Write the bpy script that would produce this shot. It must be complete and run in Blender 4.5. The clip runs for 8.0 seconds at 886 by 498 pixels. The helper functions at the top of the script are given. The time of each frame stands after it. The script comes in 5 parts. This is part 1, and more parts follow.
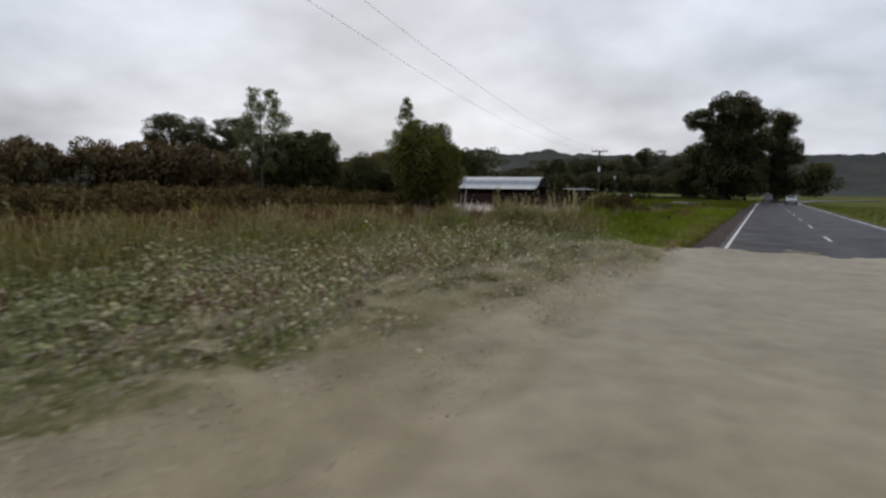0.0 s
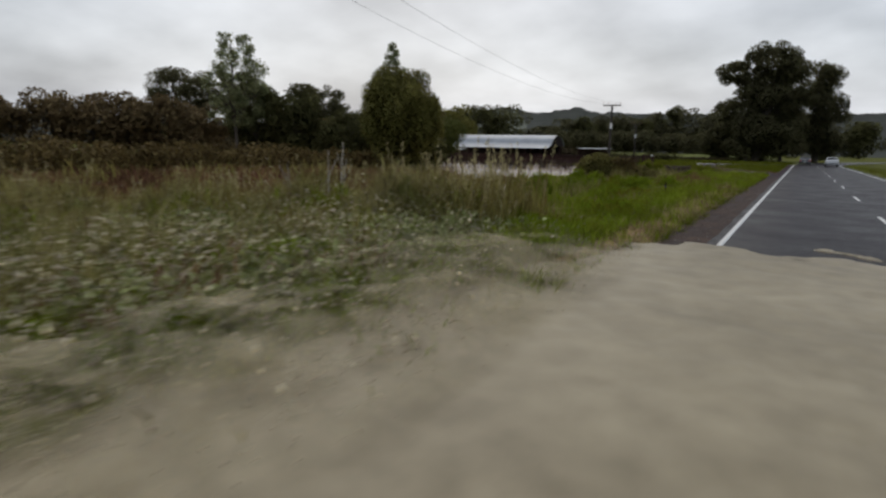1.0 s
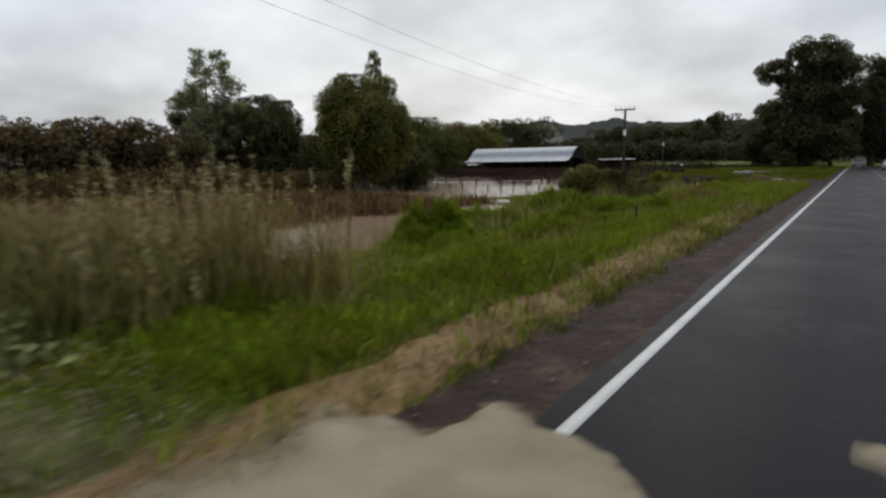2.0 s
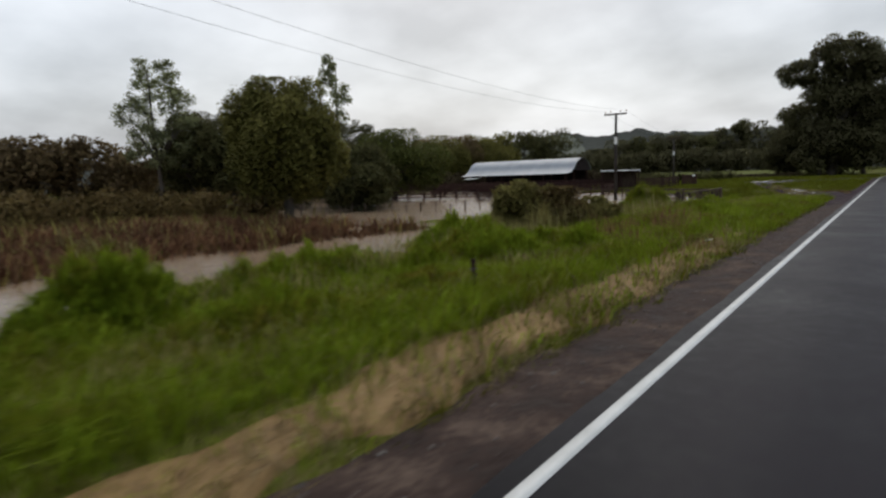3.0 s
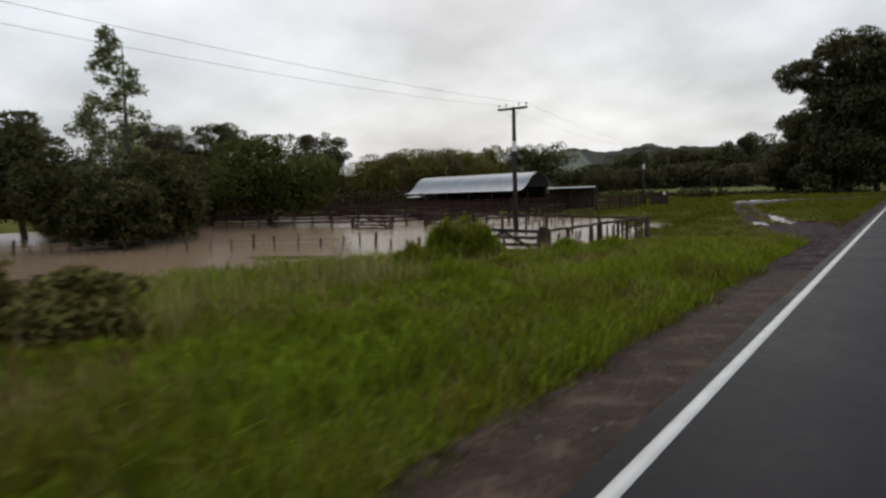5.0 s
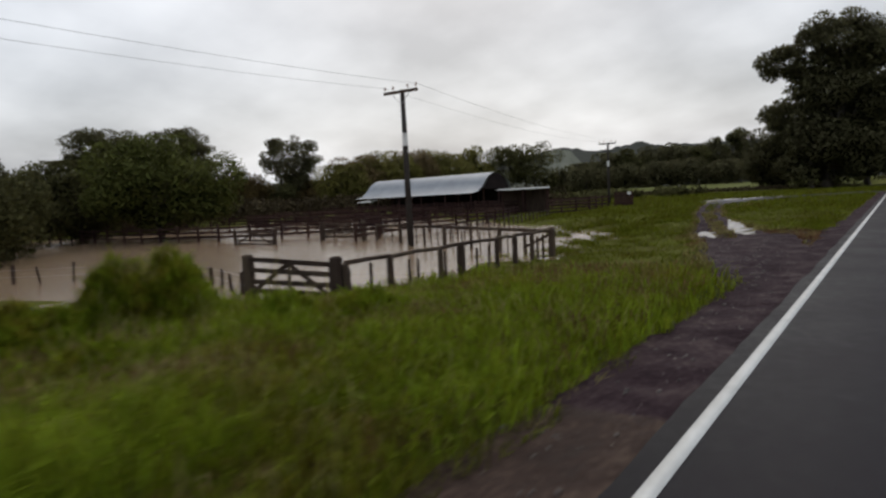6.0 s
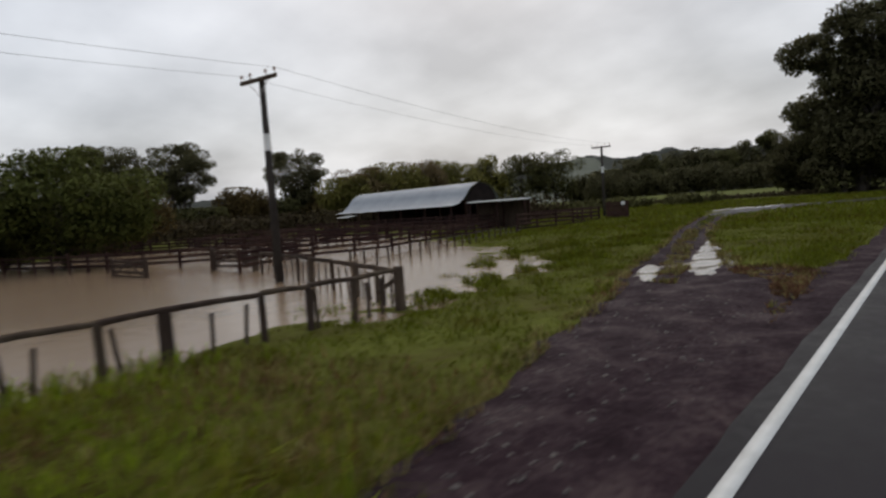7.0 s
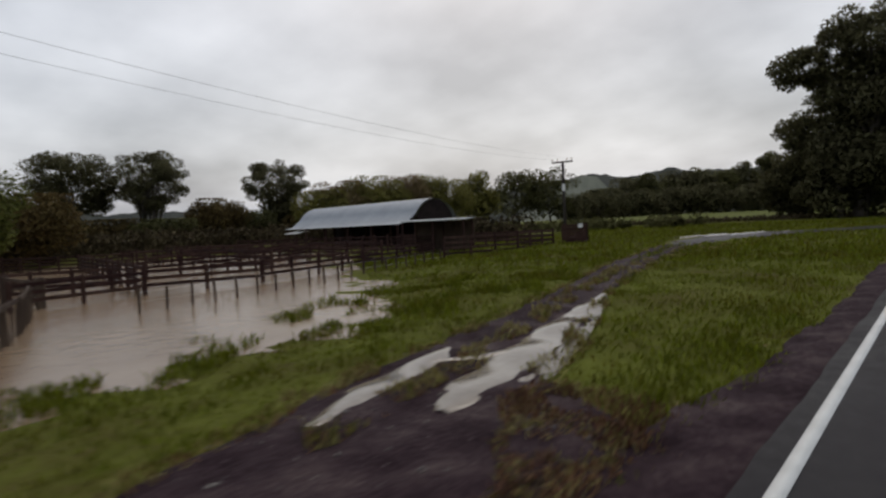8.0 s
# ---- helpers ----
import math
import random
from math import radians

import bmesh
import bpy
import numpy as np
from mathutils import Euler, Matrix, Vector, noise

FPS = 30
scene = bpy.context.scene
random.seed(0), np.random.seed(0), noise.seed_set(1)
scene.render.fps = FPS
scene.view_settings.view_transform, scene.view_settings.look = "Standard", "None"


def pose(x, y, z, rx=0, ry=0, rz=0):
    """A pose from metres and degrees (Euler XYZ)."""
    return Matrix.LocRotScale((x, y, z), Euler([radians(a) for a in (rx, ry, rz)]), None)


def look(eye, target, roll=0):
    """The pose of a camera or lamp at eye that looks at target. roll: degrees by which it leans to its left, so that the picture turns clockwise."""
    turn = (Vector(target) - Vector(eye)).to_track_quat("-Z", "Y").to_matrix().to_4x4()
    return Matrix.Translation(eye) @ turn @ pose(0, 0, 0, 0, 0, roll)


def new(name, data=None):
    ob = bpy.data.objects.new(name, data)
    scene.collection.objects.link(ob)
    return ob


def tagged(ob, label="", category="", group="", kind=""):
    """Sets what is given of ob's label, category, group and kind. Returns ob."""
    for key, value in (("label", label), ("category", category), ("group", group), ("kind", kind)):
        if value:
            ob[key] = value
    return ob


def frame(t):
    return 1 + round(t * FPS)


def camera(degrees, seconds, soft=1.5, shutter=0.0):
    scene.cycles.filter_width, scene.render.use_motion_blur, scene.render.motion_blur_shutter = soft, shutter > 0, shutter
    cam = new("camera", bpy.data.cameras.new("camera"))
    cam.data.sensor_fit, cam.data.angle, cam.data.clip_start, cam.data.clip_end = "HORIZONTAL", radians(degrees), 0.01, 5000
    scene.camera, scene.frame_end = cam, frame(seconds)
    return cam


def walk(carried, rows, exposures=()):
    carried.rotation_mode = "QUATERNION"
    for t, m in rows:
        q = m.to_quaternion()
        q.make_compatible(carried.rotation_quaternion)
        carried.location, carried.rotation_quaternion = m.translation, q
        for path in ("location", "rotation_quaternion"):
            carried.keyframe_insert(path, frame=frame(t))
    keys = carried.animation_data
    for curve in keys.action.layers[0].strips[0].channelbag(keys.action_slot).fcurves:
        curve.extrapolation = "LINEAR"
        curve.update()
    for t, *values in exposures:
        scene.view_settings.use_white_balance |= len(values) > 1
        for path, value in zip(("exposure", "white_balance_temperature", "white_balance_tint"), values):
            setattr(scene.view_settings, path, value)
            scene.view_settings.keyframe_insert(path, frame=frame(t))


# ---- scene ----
cam = camera(75.4, 8.0, soft=2.45, shutter=0.3)
PATH = [
    (0, (-0.259, 0.001, 1.754), (-5.091, 8.693, 0.709), 0.91),
    (0.5, (-0.172, 3.897, 1.760), (-5.286, 12.360, 0.268), 0.86),
    (1, (-0.035, 7.900, 1.758), (-5.194, 16.286, 0.011), 1.22),
    (1.2, (0.010, 9.599, 1.760), (-5.525, 17.837, 0.538), 2.25),
    (2.3, (0.278, 19.089, 1.758), (-5.529, 27.084, 0.222), -1.31),
    (2.5, (0.299, 20.822, 1.761), (-5.731, 28.706, 0.540), -0.09),
    (3, (0.332, 25.216, 1.759), (-5.808, 33.014, 0.537), -1.78),
    (3.5, (0.310, 29.830, 1.763), (-5.783, 37.666, 0.552), -2.70),
    (4, (0.302, 34.547, 1.746), (-5.795, 42.396, 0.644), -3.38),
    (4.2, (0.272, 36.465, 1.745), (-5.815, 44.321, 0.632), -2.82),
    (5.3, (-0.008, 47.125, 1.758), (-6.349, 54.805, 0.860), -1.63),
    (5.5, (-0.050, 49.072, 1.756), (-6.362, 56.777, 0.869), -1.65),
    (6, (-0.119, 53.766, 1.730), (-6.372, 61.516, 0.817), -2.96),
    (6.5, (-0.187, 58.457, 1.704), (-6.966, 65.760, 0.865), -3.06),
    (7, (-0.256, 62.899, 1.695), (-6.891, 70.348, 0.997), -4.03),
    (7.5, (-0.314, 67.179, 1.706), (-6.936, 74.651, 1.134), -4.92),
    (8, (-0.398, 71.594, 1.738), (-7.063, 79.036, 1.303), -2.78),
]
walk(cam, [(t, look(eye, target, roll)) for t, eye, target, roll in PATH], exposures=[(0, -0.12, 6350, 13), (1, -0.1, 6500, 11), (2.5, 0.0, 6500, 10), (4, 0.0, 6600, 10.5), (5.5, -0.05, 6650, 11), (8, -0.26, 6650, 12)])

# ---- world and light: overcast, rain clouds ----
SUN_ELEV, SUN_TURN = radians(48), radians(-35)
world = bpy.data.worlds.new("overcast_sky")
scene.world = world
world.use_nodes = True
wn, wl = world.node_tree.nodes, world.node_tree.links
wn.clear()
w_out, w_bg, w_bg2, w_add = (wn.new(k) for k in ("ShaderNodeOutputWorld", "ShaderNodeBackground", "ShaderNodeBackground", "ShaderNodeAddShader"))
sky = wn.new("ShaderNodeTexSky")
sky.sky_type, sky.sun_disc, sky.sun_elevation, sky.sun_rotation = "NISHITA", False, SUN_ELEV, SUN_TURN
sky.air_density, sky.dust_density = 1.5, 5.0
wl.new(sky.outputs[0], w_bg.inputs[0])
w_bg.inputs[1].default_value = 0.03
# the cloud deck: broad and fine noise laid out as on a flat ceiling overhead
w_tc, w_sep, w_den, w_dx, w_dy, w_comb = (wn.new(k) for k in ("ShaderNodeTexCoord", "ShaderNodeSeparateXYZ", "ShaderNodeMath", "ShaderNodeMath", "ShaderNodeMath", "ShaderNodeCombineXYZ"))
wl.new(w_tc.outputs["Generated"], w_sep.inputs[0])
w_den.operation = "MAXIMUM"
w_add0 = wn.new("ShaderNodeMath")
w_add0.operation, w_add0.inputs[1].default_value = "ADD", 0.34
wl.new(w_sep.outputs[2], w_add0.inputs[0])
wl.new(w_add0.outputs[0], w_den.inputs[0])
w_den.inputs[1].default_value = 0.12
for node, axis in ((w_dx, 0), (w_dy, 1)):
    node.operation = "DIVIDE"
    wl.new(w_sep.outputs[axis], node.inputs[0])
    wl.new(w_den.outputs[0], node.inputs[1])
    wl.new(node.outputs[0], w_comb.inputs[axis])
w_n1, w_n2, w_mix, w_ramp = (wn.new(k) for k in ("ShaderNodeTexNoise", "ShaderNodeTexNoise", "ShaderNodeMix", "ShaderNodeValToRGB"))
for node, scale, detail in ((w_n1, 1.15, 3.0), (w_n2, 3.2, 5.0)):
    node.inputs["Scale"].default_value, node.inputs["Detail"].default_value, node.inputs["Roughness"].default_value = scale, detail, 0.5
    wl.new(w_comb.outputs[0], node.inputs["Vector"])
w_mix.data_type = "FLOAT"
w_mix.inputs[0].default_value = 0.3
wl.new(w_n1.outputs[0], w_mix.inputs[2])
wl.new(w_n2.outputs[0], w_mix.inputs[3])
wl.new(w_mix.outputs[0], w_ramp.inputs[0])
w_ramp.color_ramp.elements[0].position, w_ramp.color_ramp.elements[0].color = 0.37, (0.402, 0.447, 0.515, 1)
w_ramp.color_ramp.elements[1].position, w_ramp.color_ramp.elements[1].color = 0.62, (0.865, 0.925, 1.01, 1)
wl.new(w_ramp.outputs[0], w_bg2.inputs[0])
w_bg2.inputs[1].default_value = 0.82
wl.new(w_bg.outputs[0], w_add.inputs[0])
wl.new(w_bg2.outputs[0], w_add.inputs[1])
wl.new(w_add.outputs[0], w_out.inputs[0])

sun_data = bpy.data.lights.new("sun", "SUN")
sun_data.energy, sun_data.angle, sun_data.color = 0.5, radians(25), (1.0, 0.97, 0.92)
sun = new("sun", sun_data)
sun.rotation_euler = (radians(90) - SUN_ELEV, 0, math.pi - SUN_TURN)


# ---- materials ----
def material(name, colours, scale=4.0, rough=0.7, bump=0.0, bump_scale=None, metal=0.0, spread=0.25, island=0.0, obj_random=0.0, spec=0.5, stretch=None, coat=0.0, detail=8.0, trans=0.0):
    """Two-scale noise between two or three colours, with bump; island or obj_random: brightness change from piece to piece."""
    m = bpy.data.materials.new(name)
    m.use_nodes = True
    nt = m.node_tree
    bsdf = nt.nodes["Principled BSDF"]
    tc = nt.nodes.new("ShaderNodeTexCoord")
    src = tc.outputs["Object"]
    if stretch:
        mp = nt.nodes.new("ShaderNodeMapping")
        mp.inputs["Scale"].default_value = stretch
        nt.links.new(src, mp.inputs[0])
        src = mp.outputs[0]
    big, small = nt.nodes.new("ShaderNodeTexNoise"), nt.nodes.new("ShaderNodeTexNoise")
    for node, s in ((big, scale), (small, scale * 9)):
        node.inputs["Scale"].default_value, node.inputs["Detail"].default_value = s, detail
        nt.links.new(src, node.inputs["Vector"])
    mix = nt.nodes.new("ShaderNodeMix")
    mix.data_type = "FLOAT"
    mix.inputs[0].default_value = 0.4
    nt.links.new(big.outputs[0], mix.inputs[2])
    nt.links.new(small.outputs[0], mix.inputs[3])
    ramp = nt.nodes.new("ShaderNodeValToRGB")
    nt.links.new(mix.outputs[0], ramp.inputs[0])
    lo, hi = 0.5 - spread / 2, 0.5 + spread / 2
    ramp.color_ramp.elements[0].position, ramp.color_ramp.elements[1].position = lo, hi
    ramp.color_ramp.elements[0].color, ramp.color_ramp.elements[1].color = (*colours[0], 1), (*colours[-1], 1)
    if len(colours) == 3:
        ramp.color_ramp.elements.new(0.5).color = (*colours[1], 1)
    colour = ramp.outputs[0]
    if island or obj_random:
        rnd = nt.nodes.new("ShaderNodeNewGeometry" if island else "ShaderNodeObjectInfo")
        sock = rnd.outputs["Random Per Island" if island else "Random"]
        rng = nt.nodes.new("ShaderNodeMapRange")
        amount = island or obj_random
        rng.inputs["To Min"].default_value, rng.inputs["To Max"].default_value = 1 - amount, 1 + amount
        nt.links.new(sock, rng.inputs[0])
        hsv = nt.nodes.new("ShaderNodeHueSaturation")
        nt.links.new(rng.outputs[0], hsv.inputs["Value"])
        nt.links.new(colour, hsv.inputs["Color"])
        hue = nt.nodes.new("ShaderNodeMapRange")
        hue.inputs["To Min"].default_value, hue.inputs["To Max"].default_value = 0.5 - amount * 0.04, 0.5 + amount * 0.04
        nt.links.new(sock, hue.inputs[0])
        nt.links.new(hue.outputs[0], hsv.inputs["Hue"])
        colour = hsv.outputs[0]
    nt.links.new(colour, bsdf.inputs["Base Color"])
    if isinstance(rough, tuple):
        rr = nt.nodes.new("ShaderNodeMapRange")
        rr.inputs["From Min"].default_value, rr.inputs["From Max"].default_value = lo, hi
        rr.inputs["To Min"].default_value, rr.inputs["To Max"].default_value = rough
        nt.links.new(mix.outputs[0], rr.inputs[0])
        nt.links.new(rr.outputs[0], bsdf.inputs["Roughness"])
    else:
        bsdf.inputs["Roughness"].default_value = rough
    bsdf.inputs["Metallic"].default_value = metal
    bsdf.inputs["Specular IOR Level"].default_value = spec
    bsdf.inputs["Coat Weight"].default_value = coat
    if trans:
        tl, mx = nt.nodes.new("ShaderNodeBsdfTranslucent"), nt.nodes.new("ShaderNodeMixShader")
        mx.inputs[0].default_value = trans
        nt.links.new(colour, tl.inputs[0])
        nt.links.new(bsdf.outputs[0], mx.inputs[1])
        nt.links.new(tl.outputs[0], mx.inputs[2])
        nt.links.new(mx.outputs[0], nt.nodes["Material Output"].inputs[0])
    if bump:
        bn = nt.nodes.new("ShaderNodeTexNoise")
        bn.inputs["Scale"].default_value, bn.inputs["Detail"].default_value = bump_scale or scale * 6, 6
        nt.links.new(src, bn.inputs["Vector"])
        bp = nt.nodes.new("ShaderNodeBump")
        bp.inputs["Strength"].default_value, bp.inputs["Distance"].default_value = 1.0, bump
        nt.links.new(bn.outputs[0], bp.inputs["Height"])
        nt.links.new(bp.outputs[0], bsdf.inputs["Normal"])
    return m


M_ASPHALT = material("wet_asphalt", [(0.0075, 0.0062, 0.0085), (0.0125, 0.0105, 0.0135), (0.025, 0.0215, 0.025)], 0.7, (0.34, 0.62), 0.006, 80, spread=0.4, spec=0.09)
M_LINE = material("road_paint", [(0.45, 0.45, 0.42), (0.75, 0.75, 0.72)], 3.0, 0.5, 0.002, 60, spread=0.5)
M_SHOULDER = material("muddy_gravel", [(0.013, 0.0075, 0.0062), (0.043, 0.027, 0.0215), (0.14, 0.10, 0.075)], 1.8, (0.5, 0.9), 0.05, 9, spread=0.42, spec=0.06)
M_GRAVEL = material("drive_gravel", [(0.012, 0.0058, 0.0078), (0.029, 0.0158, 0.0198), (0.072, 0.048, 0.046)], 1.6, (0.95, 0.5), 0.03, 14, spread=0.42, spec=0.05)
M_SOIL = material("grassy_soil", [(0.07, 0.054, 0.016), (0.088, 0.094, 0.016), (0.115, 0.13, 0.02)], 0.35, 0.95, 0.05, 5, spread=0.4, spec=0.05)
M_FIELD = material("far_pasture", [(0.09, 0.08625, 0.03), (0.105, 0.12, 0.03375), (0.135, 0.1425, 0.04875)], 0.05, 0.95, spread=0.4, spec=0.03)
M_STONE = material("loose_stone", [(0.05, 0.045, 0.042), (0.17, 0.15, 0.13)], 9.0, 0.6, obj_random=0.5, island=0.4)
M_GRASS = material("verge_grass", [(0.2242, 0.177, 0.026), (0.1982, 0.262, 0.0182), (0.3186, 0.3953, 0.0338)], 0.45, 0.7, island=0.4, spread=0.34, spec=0.03, trans=0.45)
# paler than the verge grass: whitening by spray haze is in the base colour
M_RANK = material("hazed_rank_grass", [(0.325, 0.2925, 0.098), (0.325, 0.364, 0.105), (0.468, 0.494, 0.168)], 0.6, 0.7, island=0.4, spread=0.34, spec=0.03, trans=0.5)
M_LAWN = material("short_grass", [(0.1313, 0.1043, 0.0162), (0.1177, 0.1379, 0.0114), (0.1869, 0.2086, 0.0211)], 0.4, 0.7, island=0.4, spread=0.34, spec=0.03, trans=0.45)
M_STRAW = material("dead_grass", [(0.24, 0.175, 0.09), (0.42, 0.33, 0.19)], 1.2, 0.8, island=0.35, spread=0.3, spec=0.1, trans=0.45)
M_REED = material("seeding_grass", [(0.20, 0.178, 0.05), (0.36, 0.31, 0.13)], 0.7, 0.7, island=0.4, spec=0.1, trans=0.45)
M_PLUME = material("reed_plume", [(0.275, 0.2318, 0.11), (0.45, 0.3904, 0.209)], 1.5, 0.8, island=0.3, spec=0.05, trans=0.45)
M_DOCK = material("rusty_weeds", [(0.132, 0.0704, 0.0396), (0.275, 0.1485, 0.0836)], 0.25, 0.85, island=0.45, spec=0.05, trans=0.45)
M_SCRUB = material("scrub_leaves", [(0.1404, 0.1482, 0.0406), (0.2574, 0.2574, 0.078)], 0.3, 0.75, island=0.4, spec=0.1, trans=0.4)
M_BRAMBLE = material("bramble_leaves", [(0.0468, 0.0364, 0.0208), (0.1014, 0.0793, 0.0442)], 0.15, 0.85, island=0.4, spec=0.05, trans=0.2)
M_BRUSH = material("olive_brown_brush", [(0.193, 0.1664, 0.048), (0.351, 0.2912, 0.096)], 0.5, 0.75, island=0.4, spec=0.08, trans=0.45)
M_DEADWOOD = material("bleached_wood", [(0.24, 0.21, 0.165), (0.42, 0.38, 0.31)], 4.0, 0.8, 0.01, 20, stretch=(1, 1, 0.2), spec=0.1)
M_BARK = material("bark", [(0.035, 0.028, 0.022), (0.09, 0.075, 0.06)], 3.0, 0.9, 0.03, 12, stretch=(1, 1, 0.25))
# leaf colours lifted too, for the whitening of spray in the air
M_WEEDLEAF = material("hazed_weed_leaves", [(0.2295, 0.2565, 0.091), (0.432, 0.459, 0.196)], 0.8, 0.6, island=0.35, spec=0.15, trans=0.4)
M_LEAF = {
    "willow": material("willow_leaves", [(0.15, 0.1434, 0.036), (0.258, 0.2352, 0.062)], 0.35, 0.65, island=0.22, spec=0.12, trans=0.3),
    "poplar": material("poplar_leaves", [(0.2153, 0.2352, 0.1031), (0.3588, 0.3799, 0.1875)], 0.5, 0.55, island=0.22, spec=0.15, trans=0.45),
    "dark": material("dark_leaves", [(0.08625, 0.0851, 0.0336), (0.1437, 0.1403, 0.05376)], 0.3, 0.75, island=0.22, spec=0.1, trans=0.4),
    "gum": material("gum_leaves", [(0.09839, 0.09246, 0.0462), (0.1587, 0.1495, 0.0728)], 0.12, 0.75, island=0.22, spec=0.1, trans=0.4),
    "autumn": material("russet_leaves", [(0.1663, 0.1174, 0.0589), (0.2673, 0.1956, 0.095)], 0.2, 0.75, island=0.22, spec=0.1, trans=0.4),
    "brown": material("brownish_leaves", [(0.1016, 0.0722, 0.028), (0.1799, 0.1289, 0.0504)], 0.2, 0.75, island=0.22, spec=0.08, trans=0.35),
    "olive": material("bramble_leaves_olive", [(0.15, 0.1313, 0.0403), (0.275, 0.2438, 0.0747)], 0.9, 0.7, island=0.22, spec=0.08, trans=0.35),
    "green": material("fresh_leaves", [(0.09205, 0.1048, 0.0252), (0.1666, 0.1818, 0.0448)], 0.3, 0.65, island=0.22, spec=0.12, trans=0.3),
}
M_WOOD = material("weathered_timber", [(0.034, 0.022, 0.016), (0.082, 0.058, 0.042)], 3.0, 0.85, 0.008, 30, obj_random=0.3, stretch=(1, 1, 0.3), spec=0.2)
M_DARKWOOD = material("old_dark_timber", [(0.024, 0.012, 0.010), (0.055, 0.028, 0.023)], 2.0, 0.9, 0.006, 25, obj_random=0.35, spec=0.15)
M_POLE = material("power_pole_concrete", [(0.028, 0.023, 0.02), (0.055, 0.047, 0.041)], 2.0, 0.85, 0.004, 30, spec=0.15)
M_WHITE = material("white_paint", [(0.62, 0.62, 0.60), (0.80, 0.80, 0.78)], 2.0, 0.5)
M_IRON = material("galvanised_roof", [(0.22, 0.24, 0.26), (0.36, 0.385, 0.41)], 0.5, 0.5, 0.003, 12, metal=0.2, spread=0.5, stretch=(1, 0.4, 1))
# near-black base carries the barn's inner shade; bottle caps use it too
M_DARKIRON = material("shade_dark_iron", [(0.012, 0.009, 0.009), (0.028, 0.02, 0.019)], 0.8, 0.85, spec=0.1)
M_WIRE = material("wire", [(0.22, 0.22, 0.23), (0.30, 0.30, 0.31)], 2.0, 0.5, metal=0.3)
M_GLASSY = material("ceramic", [(0.20, 0.10, 0.06), (0.25, 0.13, 0.08)], 5.0, 0.2)
# greyed base colours stand in for haze over the distance
M_HILL = material("hazed_hill_bush", [(0.040, 0.044, 0.038), (0.066, 0.070, 0.060)], 0.012, 0.95, 4.0, 0.05, spread=0.3, spec=0.05)
M_HILL_GRASS = material("hazed_hill_pasture", [(0.135, 0.145, 0.115), (0.185, 0.195, 0.155)], 0.01, 0.95, spread=0.3, spec=0.05)
M_SPRAY = material("muddy_droplet", [(0.5, 0.4275, 0.2903), (0.875, 0.7719, 0.5805)], 2.0, 0.25, island=0.45, trans=0.4)
M_MIST = material("muddy_mist", [(0.33, 0.285, 0.19), (0.50, 0.44, 0.31)], 0.6, 0.6, island=0.25, spec=0.2)
M_SILT = material("sandy_silt", [(0.114, 0.0672, 0.0259), (0.228, 0.1428, 0.059), (0.342, 0.2268, 0.108)], 0.8, (0.5, 0.85), 0.02, 9, spread=0.4, spec=0.1)


def water_material(name, colours, scale, bump, rough):
    m = material(name, colours, scale, rough, bump, 2.2, spec=0.5, spread=0.4)
    m.node_tree.nodes["Principled BSDF"].inputs["IOR"].default_value = 1.33
    return m


M_FLOOD = water_material("flood_water", [(0.21, 0.14, 0.085), (0.30, 0.215, 0.14)], 0.06, 0.011, 0.21)
M_PUDDLE = water_material("puddle_water", [(0.17, 0.14, 0.11), (0.27, 0.235, 0.195)], 0.9, 0.006, 0.1)
M_RUNOFF = water_material("road_flood", [(0.15, 0.12, 0.068), (0.35, 0.295, 0.19)], 0.3, 0.015, 0.5)


# the sheet of flood water thins out over the road, so that the seal shows through its edge
fn, fl = M_RUNOFF.node_tree.nodes, M_RUNOFF.node_tree.links
f_tc, f_sep, f_thin = (fn.new(k) for k in ("ShaderNodeTexCoord", "ShaderNodeSeparateXYZ", "ShaderNodeMapRange"))
f_thin.interpolation_type = "SMOOTHSTEP"
for key, value in (("From Min", -0.02), ("From Max", 0.05), ("To Min", 0.0), ("To Max", 1.0)):
    f_thin.inputs[key].default_value = value
fl.new(f_tc.outputs["Object"], f_sep.inputs[0])
fl.new(f_sep.outputs[2], f_thin.inputs[0])
fl.new(f_thin.outputs[0], fn["Principled BSDF"].inputs["Alpha"])


